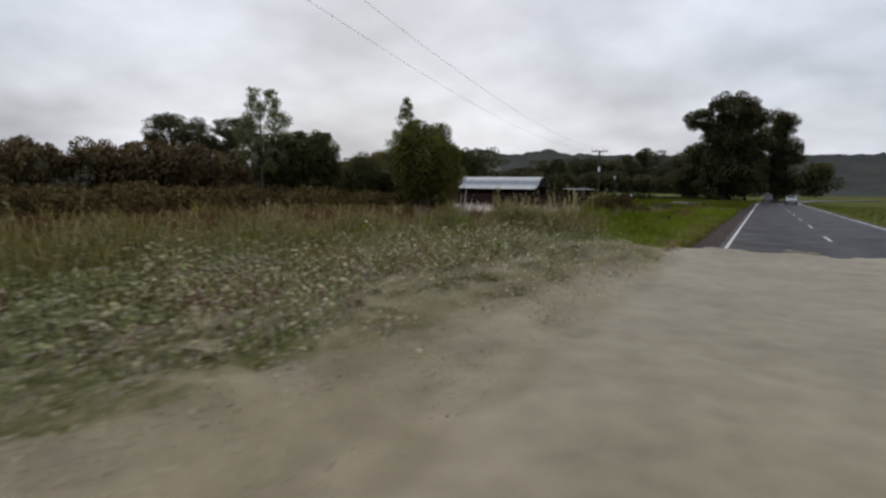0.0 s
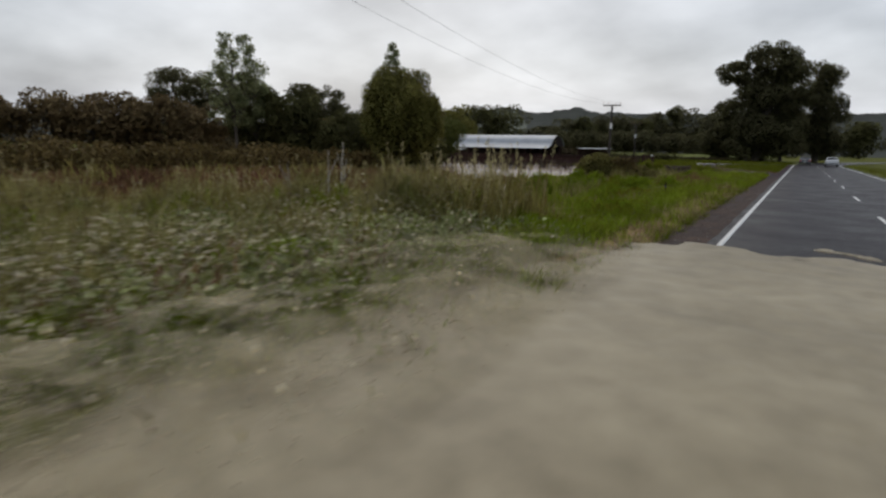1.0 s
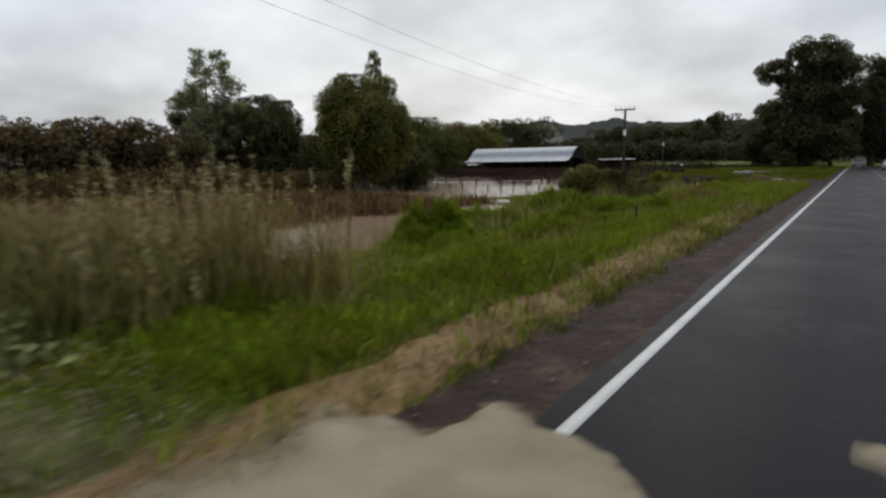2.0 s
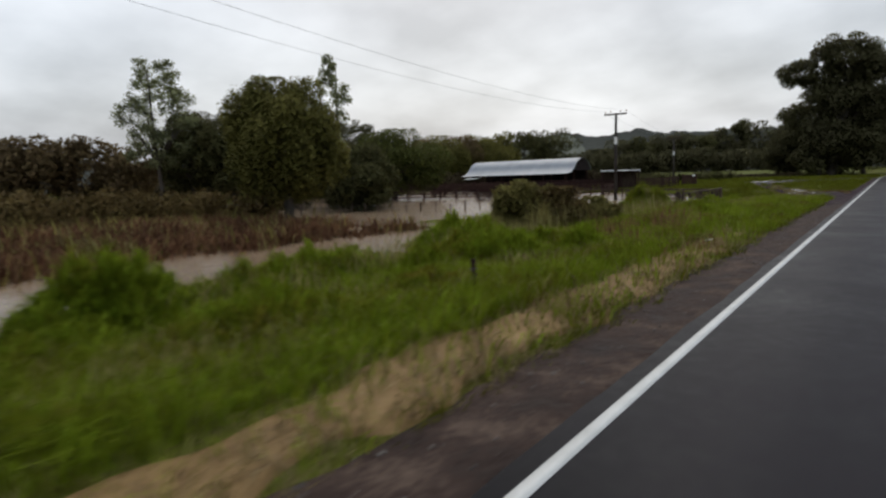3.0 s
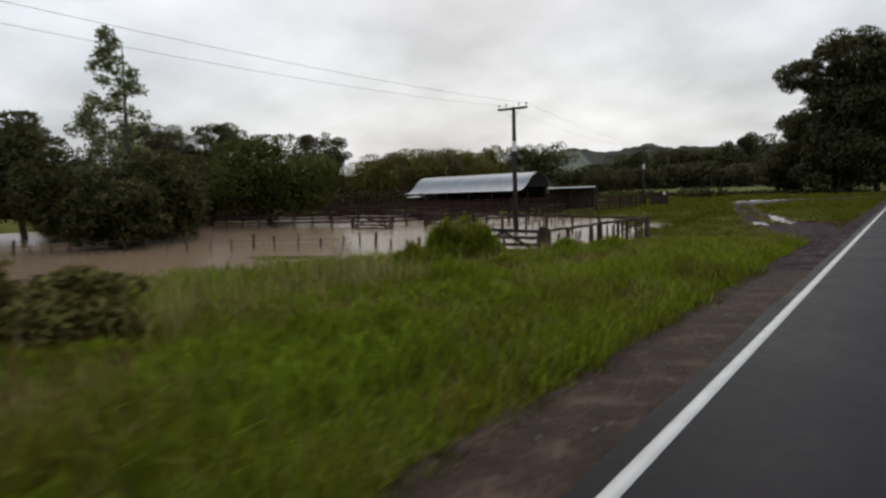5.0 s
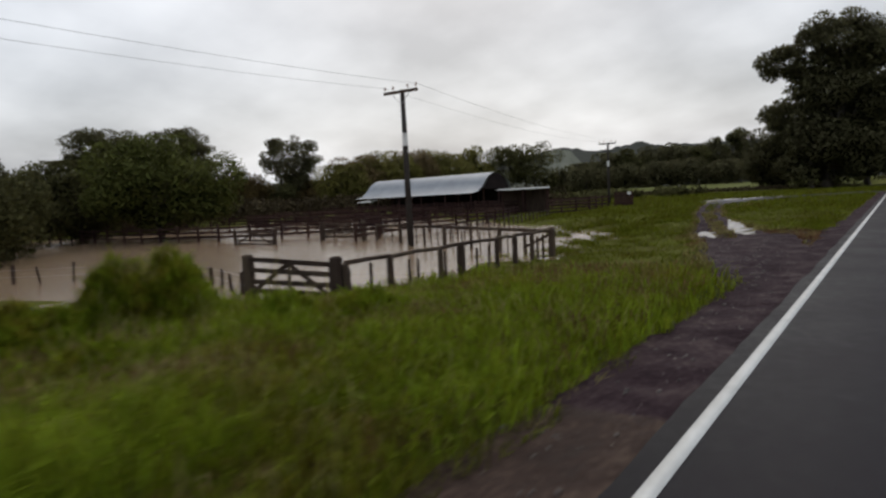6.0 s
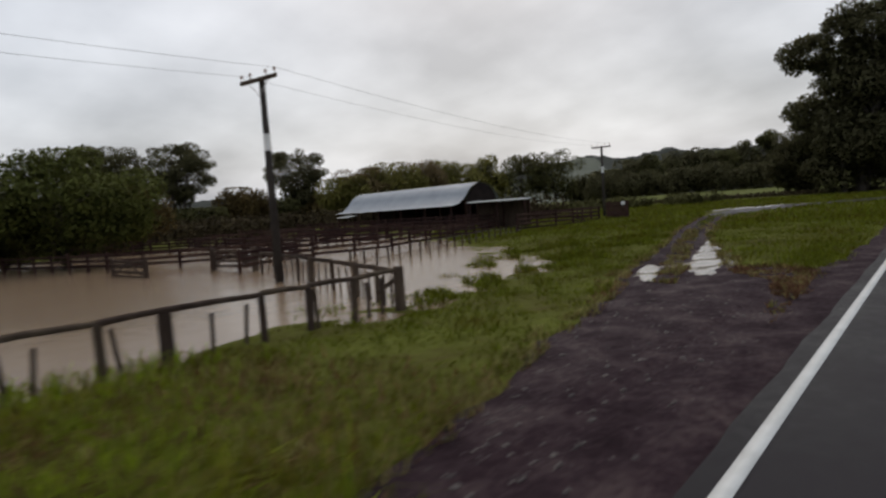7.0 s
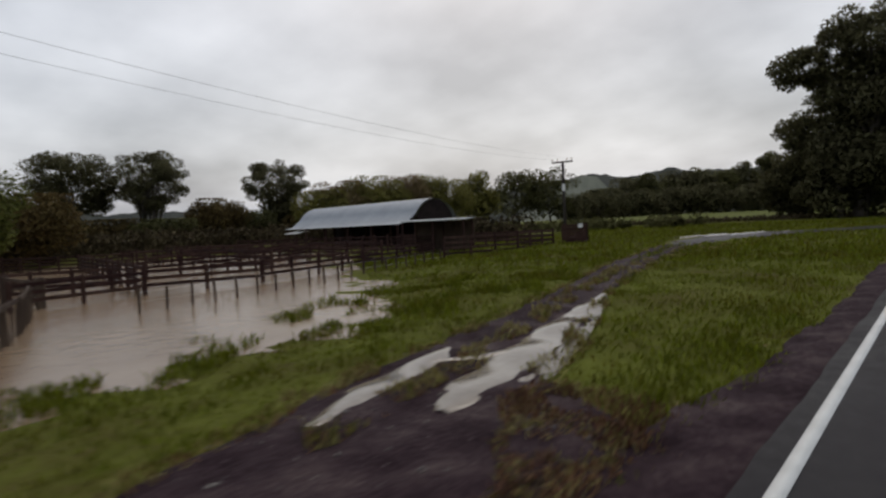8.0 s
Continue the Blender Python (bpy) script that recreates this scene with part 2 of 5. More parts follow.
# ---- mesh helpers ----
class Mesh:
    """Collects vertices and faces of one part."""

    def __init__(self):
        self.v, self.f = [], []

    def add(self, verts, faces):
        n = len(self.v)
        self.v += [tuple(p) for p in verts]
        self.f += [tuple(n + i for i in f) for f in faces]
        return self

    def box(self, m, sx, sy, sz, cut=0.0):
        """A box of that size about the origin of m, its long edges chamfered by cut."""
        x, y, z, c = sx / 2, sy / 2, sz / 2, cut
        if not c:
            ring = [(-x, -y), (x, -y), (x, y), (-x, y)]
        else:
            ring = [(-x + c, -y), (x - c, -y), (x, -y + c), (x, y - c), (x - c, y), (-x + c, y), (-x, y - c), (-x, -y + c)]
        k = len(ring)
        vs = [m @ Vector((a, b, h)) for h in (-z, z) for a, b in ring]
        fs = [tuple(range(k - 1, -1, -1)), tuple(range(k, 2 * k))] + [(i, (i + 1) % k, k + (i + 1) % k, k + i) for i in range(k)]
        return self.add(vs, fs)

    def beam(self, a, b, w, h, cut=0.0):
        """A straight timber from a to b, w wide and h deep."""
        a, b = Vector(a), Vector(b)
        turn = (b - a).to_track_quat("Z", "Y").to_matrix().to_4x4()
        return self.box(Matrix.Translation((a + b) / 2) @ turn, w, h, (b - a).length, cut)

    def tube(self, pts, radii, sides=8, caps=True):
        pts = [Vector(p) for p in pts]
        n, vs, fs = len(pts), [], []
        for i, p in enumerate(pts):
            d = (pts[min(i + 1, n - 1)] - pts[max(i - 1, 0)]).normalized()
            q = d.to_track_quat("Z", "Y")
            for s in range(sides):
                a = math.tau * s / sides
                vs.append(p + q @ Vector((radii[i] * math.cos(a), radii[i] * math.sin(a), 0)))
        for i in range(n - 1):
            for s in range(sides):
                t = (s + 1) % sides
                fs.append((i * sides + s, i * sides + t, (i + 1) * sides + t, (i + 1) * sides + s))
        if caps:
            fs += [tuple(range(sides - 1, -1, -1)), tuple((n - 1) * sides + s for s in range(sides))]
        return self.add(vs, fs)

    def data(self, name, mat, smooth=False):
        me = bpy.data.meshes.new(name)
        me.from_pydata(self.v, [], self.f)
        me.materials.append(mat)
        if smooth:
            me.shade_smooth()
        return me


def part(name, mesh, mat, parent=None, label="", smooth=False, at=None):
    """Links a Mesh as one object under a thing or a part."""
    ob = new(name, mesh.data(name, mat, smooth) if isinstance(mesh, Mesh) else mesh)
    if parent:
        ob.parent = parent
    if at:
        ob.matrix_basis = at
    if label:
        ob["label"] = label
    return ob


def thing(name, label, category, m=None, group="", kind=""):
    ob = tagged(new(name), label, category, group, kind)
    if m:
        ob.matrix_basis = m
    return ob


def array_mesh(name, verts, face_size, mat):
    """A mesh of loose triangles or quads from an array of corners."""
    verts = np.asarray(verts, np.float32).reshape(-1, 3)
    n = len(verts)
    me = bpy.data.meshes.new(name)
    me.vertices.add(n)
    me.vertices.foreach_set("co", verts.ravel())
    me.loops.add(n)
    me.loops.foreach_set("vertex_index", np.arange(n, dtype=np.int32))
    me.polygons.add(n // face_size)
    me.polygons.foreach_set("loop_start", np.arange(0, n, face_size, dtype=np.int32))
    me.update(calc_edges=True)
    me.materials.append(mat)
    return me


def soft_normals(me, normals):
    """Shading normals for loose leaves and blades, so that a clump is shaded as one body."""
    n = np.asarray(normals, np.float32)
    n = n / np.maximum(np.linalg.norm(n, axis=1, keepdims=True), 1e-6)
    me.attributes.new("custom_normal", "FLOAT_VECTOR", "POINT").data.foreach_set("vector", n.ravel())
    me.update()
    return me



# ---- lie of the land ----
WATER = -0.60
SHORE = np.array([(-60, -19), (17, -19), (21.5, -11.5), (24, -10.2), (31, -9.9), (36, -10.6), (41, -12.8), (45, -14.5), (49, -17.0), (56, -17.5), (59.5, -15.5), (62, -11.6), (64.5, -10.4), (70, -9.6), (76, -9.3), (79, -10.3), (84, -13.8), (90, -21), (95, -28), (101, -36), (112, -52), (130, -75), (200, -90)], float)
DRIVE = np.array([(62, -2.05, 0.55), (66, -2.35, 0.85), (69, -2.9, 1.32), (72, -3.45, 1.45), (74.4, -3.88, 1.78), (76, -4.3, 2.1), (77.5, -5.5, 1.28), (79.2, -5.93, 1.24), (81.2, -6.5, 1.05), (84.5, -7.5, 0.78), (89, -8.85, 0.78), (91, -9.35, 0.85), (96, -10.5, 0.82), (102, -11.85, 0.9), (108.5, -12.5, 1.2)], float)


def noise2(x, y, s, seed=0.0):
    """Smooth value noise from a few sines, for arrays."""
    x, y = np.asarray(x, float) / s + seed * 7.3, np.asarray(y, float) / s - seed * 3.1
    return (np.sin(x * 1.7 + 1.3 * np.sin(y * 1.1)) + np.sin(y * 2.3 + 1.1 * np.sin(x * 0.9 + 2)) + 0.6 * np.sin(x * 3.9 + y * 3.1)) / 2.6


def smooth(a, b, t):
    t = np.clip((np.asarray(t, float) - a) / (b - a), 0, 1)
    return t * t * (3 - 2 * t)


def road_shift(y):
    """The road runs straight and bends to the right beyond the side road."""
    return np.where(np.asarray(y) > 118, (np.asarray(y, float) - 118) ** 2 / 560.0, 0.0)


def height(x, y):
    x, y = np.asarray(x, float), np.asarray(y, float)
    xr = x - road_shift(y)
    left = np.clip(-2.6 - xr, 0, None)
    shore = np.interp(y, SHORE[:, 0], SHORE[:, 1])
    width = np.maximum(-2.6 - shore, 4.0)
    u = left / width
    z = -0.07 - 0.53 * np.clip(u, 0, 1) ** 1.3 - 0.55 * smooth(1, 2.2, u)
    z += 0.17 * np.exp(-((left - 2.9) / 1.7) ** 2) * smooth(20, 30, y) * (1 - smooth(58, 68, y))
    z += (0.05 * noise2(x, y, 3.0) + 0.055 * noise2(x, y, 0.8, 4.0) * smooth(66, 72, y) + 0.09 * noise2(x, y, 1.5, 6.0) * smooth(22, 26, y) * (1 - smooth(58, 64, y))) * np.clip(left / 4, 0, 1)
    # weed island between the two arms of the flood
    isle = np.exp(-(((x + 32) / 16.3) ** 4) - (((y - 21) / 29.0) ** 4))
    z = np.where(left > 0, np.maximum(z, -1.15 + 0.85 * isle + 0.07 * noise2(x, y, 4.0) + 0.07 * noise2(x, y, 1.7, 5.0)), z)
    # the far bank under the trees
    far = smooth(56, 74, -x + 0.25 * (50 - y) * (y < 50)) + smooth(128, 150, y) * (left > 0)
    z = np.where(left > 0, z + (0.05 - z) * np.clip(far, 0, 1), z)
    # yard of the barn, hardly out of the water
    yard = np.exp(-(((x + 50) / 16.0) ** 6) - (((y - 117) / 10.0) ** 6))
    z = np.where(left > 0, z + (-0.45 - z) * yard, z)
    # under the road and on its other side
    right = np.clip(xr - 5.6, 0, None)
    z = np.where(left <= 0, -0.10 - 0.5 * smooth(0, 9, right) * smooth(0.0, 1.0, right), z)
    return z


# ---- ground, road, water ----
def grid_mesh(name, xs, ys, zfun, mat, smooth_shade=True):
    gx, gy = np.meshgrid(xs, ys)
    co = np.stack([gx, gy, zfun(gx, gy)], -1).reshape(-1, 3)
    nx, ny = len(xs), len(ys)
    i = (np.arange(ny - 1)[:, None] * nx + np.arange(nx - 1)[None]).ravel()
    return index_mesh(name, co, np.stack([i, i + 1, i + nx + 1, i + nx], -1), mat, smooth_shade)


def index_mesh(name, co, faces, mat, smooth_shade=False):
    co, faces = np.asarray(co, np.float32), np.asarray(faces, np.int32)
    k = faces.shape[1]
    me = bpy.data.meshes.new(name)
    me.vertices.add(len(co))
    me.vertices.foreach_set("co", co.ravel())
    me.loops.add(faces.size)
    me.loops.foreach_set("vertex_index", faces.ravel())
    me.polygons.add(len(faces))
    me.polygons.foreach_set("loop_start", np.arange(0, faces.size, k, dtype=np.int32))
    if smooth_shade:
        me.polygons.foreach_set("use_smooth", np.ones(len(faces), bool))
    me.update(calc_edges=True)
    me.materials.append(mat)
    return me


def structure(name, data, label, category):
    return tagged(new(name, data), label, category, kind="structure")


def strip_mesh(name, stations, zfun, mat, across=8, dip=0.06, jag=0.0, step=0.22):
    """A band laid over the land along stations of (y, centre x, half width), its edges sunk by dip and frayed by jag."""
    st = np.asarray(stations, float)
    ys = np.arange(st[0, 0], st[-1, 0] + 0.01, step)
    cx, hw = np.interp(ys, st[:, 0], st[:, 1]), np.interp(ys, st[:, 0], st[:, 2])
    u = np.linspace(-1, 1, across)
    fray = jag * (noise2(ys, ys * 0.3, 0.9)[:, None] * np.clip(-u - 0.1, 0, 1) + noise2(ys, ys * 0.7 + 9, 0.7)[:, None] * np.clip(u - 0.1, 0, 1))
    gx = cx[:, None] + hw[:, None] * u + fray
    gy = np.repeat(ys[:, None], across, 1)
    z = zfun(gx, gy) - dip * (np.abs(u) > 0.99)
    co = np.stack([gx, gy, z], -1).reshape(-1, 3)
    i = (np.arange(len(ys) - 1)[:, None] * across + np.arange(across - 1)[None]).ravel()
    return index_mesh(name, co, np.stack([i, i + 1, i + across + 1, i + across], -1), mat, True)


GX = np.concatenate([[-4500, -3000, -2000, -1300, -900, -600, -420, -300, -230, -180, -150, -130, -115, -100, -90, -82], np.arange(-76, -14, 1.0), np.arange(-14, 7, 0.5), [8, 10, 13, 17, 22, 30, 42, 60, 90, 140, 220, 350, 600, 1000, 2000, 4500]])
GY = np.concatenate([[-2500, -1200, -600, -300, -160, -90, -60, -45, -35], np.arange(-28, 132, 0.8), np.arange(133, 200, 4.0), [205, 220, 240, 270, 310, 370, 450, 600, 800, 1100, 1600, 2400, 4500]])
structure("ground", grid_mesh("ground", GX, GY, height, M_SOIL), "rain-soaked green grassland sloping from the road to the flood", "ground")

# road slab, following its bend
ROAD_Y = np.concatenate([np.arange(-60, 118, 2.0), np.arange(118, 262, 2.0)])


def road_band(name, x0, x1, z0, z1, mat, ys=ROAD_Y, cross=6, edge=0.15, fray=0.0):
    u = np.linspace(0, 1, cross)
    rows = []
    for y in ys:
        s = float(road_shift(y))
        slope = (y - 118) / 280.0 if y > 118 else 0.0
        wob = fray * float(noise2(y, y * 0.4, 0.8))
        pts = [(x0 + wob, z0 - edge)] + [(x0 + (x1 - x0) * t + wob * (1 - t), z0 + (z1 - z0) * t) for t in u] + [(x1, z1 - edge)]
        rows.append([(px + s, y - slope * px, pz) for px, pz in pts])
    co = np.array(rows).reshape(-1, 3)
    n = cross + 2
    i = (np.arange(len(ys) - 1)[:, None] * n + np.arange(n - 1)[None]).ravel()
    return index_mesh(name, co, np.stack([i, i + 1, i + n + 1, i + n], -1), mat)


fine_y = np.concatenate([np.arange(-60, 120, 0.4), np.arange(120, 262, 2.0)])
structure("road", road_band("road", -1.45, 5.75, 0.0, 0.0, M_ASPHALT, fine_y, fray=0.03), "wet dark grey two-lane sealed country road", "road")
structure("edge_line", road_band("edge_line", -1.275, -1.165, 0.004, 0.004, M_LINE, cross=2, edge=0.003), "worn white painted line along the road edge", "road marking")
structure("edge_line", road_band("edge_line", 5.30, 5.41, 0.004, 0.004, M_LINE, cross=2, edge=0.003), "worn white painted line along the far road edge", "road marking")
for k in range(16):
    y0 = -34 + k * 10.0
    structure("centre_dash", road_band("centre_dash", 2.02, 2.12, 0.004, 0.004, M_LINE, np.array([y0, y0 + 1.5, y0 + 3.0]), 2, 0.003), "white painted dash on the middle of the road", "road marking")


def shoulder_height(x, y):
    t = smooth(-2.7, -1.4, x)
    return -0.085 + 0.065 * t + 0.022 * noise2(x, y, 0.24) * (1 - 0.7 * smooth(-1.8, -1.4, x)) + 0.012 * noise2(x, y, 0.1, 3.0)


sh_y = np.arange(-30, 124, 0.16)
sh_u = np.linspace(0, 1, 14)
sh_w = np.interp(sh_y, [-30, 60, 66, 75.5, 78, 80, 124], [1.15, 1.15, 1.1, 1.2, 0.75, 0.65, 0.6]) + 0.12 * noise2(sh_y, sh_y * 0.2, 0.8)
sh_x = -1.40 - sh_w[:, None] * (1 - sh_u[None])
sh_gy = np.repeat(sh_y[:, None], 14, 1)
sh_z = shoulder_height(sh_x, sh_gy)
sh_z[:, 0] -= 0.06
sh_z[:, -1] = -0.03
cut = int(np.argmin(np.abs(sh_y - 58.0)))
for rows, mat, what in ((slice(0, cut + 1), M_SHOULDER, "dark brown churned mud and gravel shoulder beside the road"), (slice(cut, None), M_GRAVEL, "dark purplish wet gravel shoulder beside the road")):
    co = np.stack([sh_x[rows], sh_gy[rows], sh_z[rows]], -1)
    k = (np.arange(len(co) - 1)[:, None] * 14 + np.arange(13)[None]).ravel()
    structure("shoulder", index_mesh("shoulder", co.reshape(-1, 3), np.stack([k, k + 1, k + 15, k + 14], -1), mat, True), what, "road shoulder")


def drive_height(x, y):
    return height(x, y) - 0.02 + 0.065 * smooth(62.5, 65, y) + 0.016 * noise2(x, y * 0.45, 0.3) + 0.014 * noise2(x, y * 0.3, 0.12, 5.0)


structure("driveway", strip_mesh("driveway", DRIVE, drive_height, M_GRAVEL, 40, 0.10, 0.16, 0.1), "wet dark gravel driveway leaving the road", "driveway")


def path_mesh(name, pts, halfs, zoff, mat, across=6, step=0.6, dip=0.08):
    """A band along a bending line on the land."""
    pts = [Vector((*p, 0)) for p in pts]
    line, wid = [], []
    for i in range(len(pts) - 1):
        n = max(2, int((pts[i + 1] - pts[i]).length / step))
        for k in range(n):
            a, b = pts[max(i - 1, 0)], pts[min(i + 2, len(pts) - 1)]
            p, q, t = pts[i], pts[i + 1], k / n
            m0, m1 = (q - a) / 2, (b - p) / 2
            line.append((2 * t**3 - 3 * t**2 + 1) * p + (t**3 - 2 * t**2 + t) * m0 + (-2 * t**3 + 3 * t**2) * q + (t**3 - t**2) * m1)
            wid.append(halfs[i] + (halfs[i + 1] - halfs[i]) * t)
    co = []
    for i, p in enumerate(line):
        d = (line[min(i + 1, len(line) - 1)] - line[max(i - 1, 0)]).normalized()
        nrm = Vector((-d.y, d.x, 0))
        for u in np.linspace(-1, 1, across):
            q = p + nrm * (u * wid[i] * (1 + 0.12 * float(noise2(p.x * 3, p.y * 3 + u, 1.0))))
            co.append((q.x, q.y, float(height(q.x, q.y)) + zoff - (dip if abs(u) > 0.99 else 0)))
    i = (np.arange(len(line) - 1)[:, None] * across + np.arange(across - 1)[None]).ravel()
    return index_mesh(name, co, np.stack([i, i + 1, i + across + 1, i + across], -1), mat, True)


structure("side_road", path_mesh("side_road", [(-12.0, 105), (-12.6, 110), (-12.2, 115), (-9.5, 119.5), (-5.5, 123.5), (-1.6, 128.5)], [1.0, 1.8, 2.4, 2.4, 2.6, 2.8], 0.06, M_ASPHALT, 6), "wet grey side road joining the main road", "road")

structure("flood_water", grid_mesh("flood_water", np.linspace(-140, -4, 18), np.linspace(-80, 135, 22), lambda x, y: np.full_like(x, WATER), M_FLOOD), "still brown flood water covering paddocks and yards", "flood water")


def puddle(label, pts, halfs, surface, lift=0.024):
    """A shallow pool along a rut: level in the middle, it dips under the uneven ground at its edges."""
    pts = np.array(pts, float)
    run = np.r_[0, np.cumsum(np.hypot(*np.diff(pts, axis=0).T))]
    s = np.arange(0, run[-1], 0.08)
    cx, cy, hw = np.interp(s, run, pts[:, 0]), np.interp(s, run, pts[:, 1]), np.interp(s, run, halfs)
    dx, dy = np.gradient(cx), np.gradient(cy)
    ln = np.hypot(dx, dy) + 1e-9
    u = np.linspace(-1.35, 1.35, 13)
    gx = cx[:, None] - (dy / ln * hw)[:, None] * u
    gy = cy[:, None] + (dx / ln * hw)[:, None] * u
    gz = surface(gx, gy) + lift - 0.036 * u**2
    k = (np.arange(len(s) - 1)[:, None] * 13 + np.arange(12)[None]).ravel()
    return structure("puddle", index_mesh("puddle", np.stack([gx, gy, gz], -1).reshape(-1, 3), np.stack([k, k + 13, k + 14, k + 1], -1)[:, ::-1], M_PUDDLE, True), label, "puddle")


def drive_level(x, y):
    return height(x, y) - 0.02 + 0.065


puddle("shallow bright puddle in a wheel rut of the driveway", [(-5.05, 74.7), (-5.3, 75.4), (-5.75, 76.4), (-6.15, 77.6), (-6.45, 78.4)], [0.08, 0.27, 0.36, 0.3, 0.05], drive_level)
puddle("long bright puddle in the second wheel rut of the driveway", [(-4.2, 75.7), (-4.5, 76.8), (-4.95, 78.4), (-5.5, 80.2), (-6.1, 82.2), (-6.75, 84.4)], [0.1, 0.5, 0.5, 0.42, 0.28, 0.08], drive_level)
puddle("trickle of water joining the two ruts", [(-6.0, 77.5), (-5.65, 77.9), (-5.2, 78.3)], [0.1, 0.14, 0.16], drive_level)
puddle("strip of standing water along the side road", [(-16.0, 114.4), (-14.0, 116.8), (-12.0, 119.2), (-9.8, 121.8)], [0.1, 0.5, 0.5, 0.08], lambda x, y: height(x, y) + 0.06, 0.04)
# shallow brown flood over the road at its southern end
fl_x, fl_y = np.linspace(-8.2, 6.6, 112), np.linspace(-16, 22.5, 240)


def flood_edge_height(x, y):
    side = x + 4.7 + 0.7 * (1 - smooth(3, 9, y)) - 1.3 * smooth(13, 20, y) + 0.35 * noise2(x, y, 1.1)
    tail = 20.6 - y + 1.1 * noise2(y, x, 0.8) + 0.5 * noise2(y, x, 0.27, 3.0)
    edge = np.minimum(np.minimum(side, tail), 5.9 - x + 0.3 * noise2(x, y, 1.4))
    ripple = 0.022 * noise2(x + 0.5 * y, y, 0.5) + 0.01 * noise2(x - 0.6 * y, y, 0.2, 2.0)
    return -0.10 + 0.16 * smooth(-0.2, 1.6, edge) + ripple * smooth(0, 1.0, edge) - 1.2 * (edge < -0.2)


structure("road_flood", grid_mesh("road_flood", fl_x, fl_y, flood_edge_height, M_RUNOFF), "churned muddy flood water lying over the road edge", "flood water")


# ---- distant hills ----
def hill_range(name, label, az0, az1, dist, depth, peaks, base, mat, seed):
    """A ridge between two bearings (degrees left of the road), its crest through the given (bearing, height) marks."""
    pk = np.array(peaks, float)
    az, u = np.linspace(az0, az1, 420), np.linspace(0, 1, 10)
    crest = np.interp(az, pk[:, 0], pk[:, 1]) * (1 + 0.03 * noise2(az, az * 0.3, 1.3, seed) + 0.018 * noise2(az, az * 0.3, 0.31, seed) + 0.012 * noise2(az, az * 2, 0.12, seed))
    rad = dist - depth * (1 - u)
    a = np.radians(az)[:, None]
    gx, gy = -np.sin(a) * rad, np.cos(a) * rad
    gz = base + crest[:, None] * (u**1.4)[None] * (1 + 0.12 * noise2(gx, gy, 60.0, seed) * (1 - u)) + 2.0 * noise2(gx, gy, 18.0, seed)
    co = np.stack([gx, gy, gz], -1).reshape(-1, 3)
    i = (np.arange(419)[:, None] * 10 + np.arange(9)[None]).ravel()
    return structure(name, index_mesh(name, co, np.stack([i, i + 10, i + 11, i + 1], -1), mat, True), label, "hill")


hill_range("hill", "far bush-covered hills under low cloud, haze put into their grey-green", -25, 60, 1320, 420, [(-25, 76), (8, 82), (14, 84), (16.5, 84), (17.6, 88), (18.4, 94), (19.0, 94), (19.9, 90), (21, 88), (22.5, 86), (23.5, 85), (25.2, 92), (27, 90), (32, 70), (45, 50), (60, 45)], -2, M_HILL, 1)
hill_range("hill", "pasture hill showing between the trees, its colour paled for haze", 23.5, 31, 900, 260, [(23.5, 40), (24.5, 58), (26, 62), (28, 52), (31, 30)], -2, M_HILL_GRASS, 3)
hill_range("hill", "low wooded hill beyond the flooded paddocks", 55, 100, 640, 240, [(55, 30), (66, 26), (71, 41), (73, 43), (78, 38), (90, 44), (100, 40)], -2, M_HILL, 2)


# ---- trees ----
def leaf_mesh(name, points, size, r, mat, out=None):
    """Small three-cornered leaves of random turn at the given points; out: the way out of the clump at each, for soft shading."""
    n = len(points)
    d1 = r.normal(size=(n, 3))
    d1 /= np.linalg.norm(d1, axis=1, keepdims=True)
    d2 = np.cross(d1, r.normal(size=(n, 3)))
    d2 /= np.linalg.norm(d2, axis=1, keepdims=True)
    s = size * r.uniform(0.6, 1.4, (n, 1))
    co = np.stack([points - d1 * s, points + d1 * s * 0.6 - d2 * s * 0.6, points + d1 * s * 0.6 + d2 * s * 0.6], 1)
    me = array_mesh(name, co, 3, mat)
    if out is not None:
        face = np.cross(co[:, 1] - co[:, 0], co[:, 2] - co[:, 0])
        face /= np.maximum(np.linalg.norm(face, axis=1, keepdims=True), 1e-9)
        face *= np.where(np.sum(face * out, 1, keepdims=True) < 0, -1, 1)
        soft_normals(me, np.repeat(out + 0.45 * face + (0, 0, 0.15), 3, axis=0))
    return me


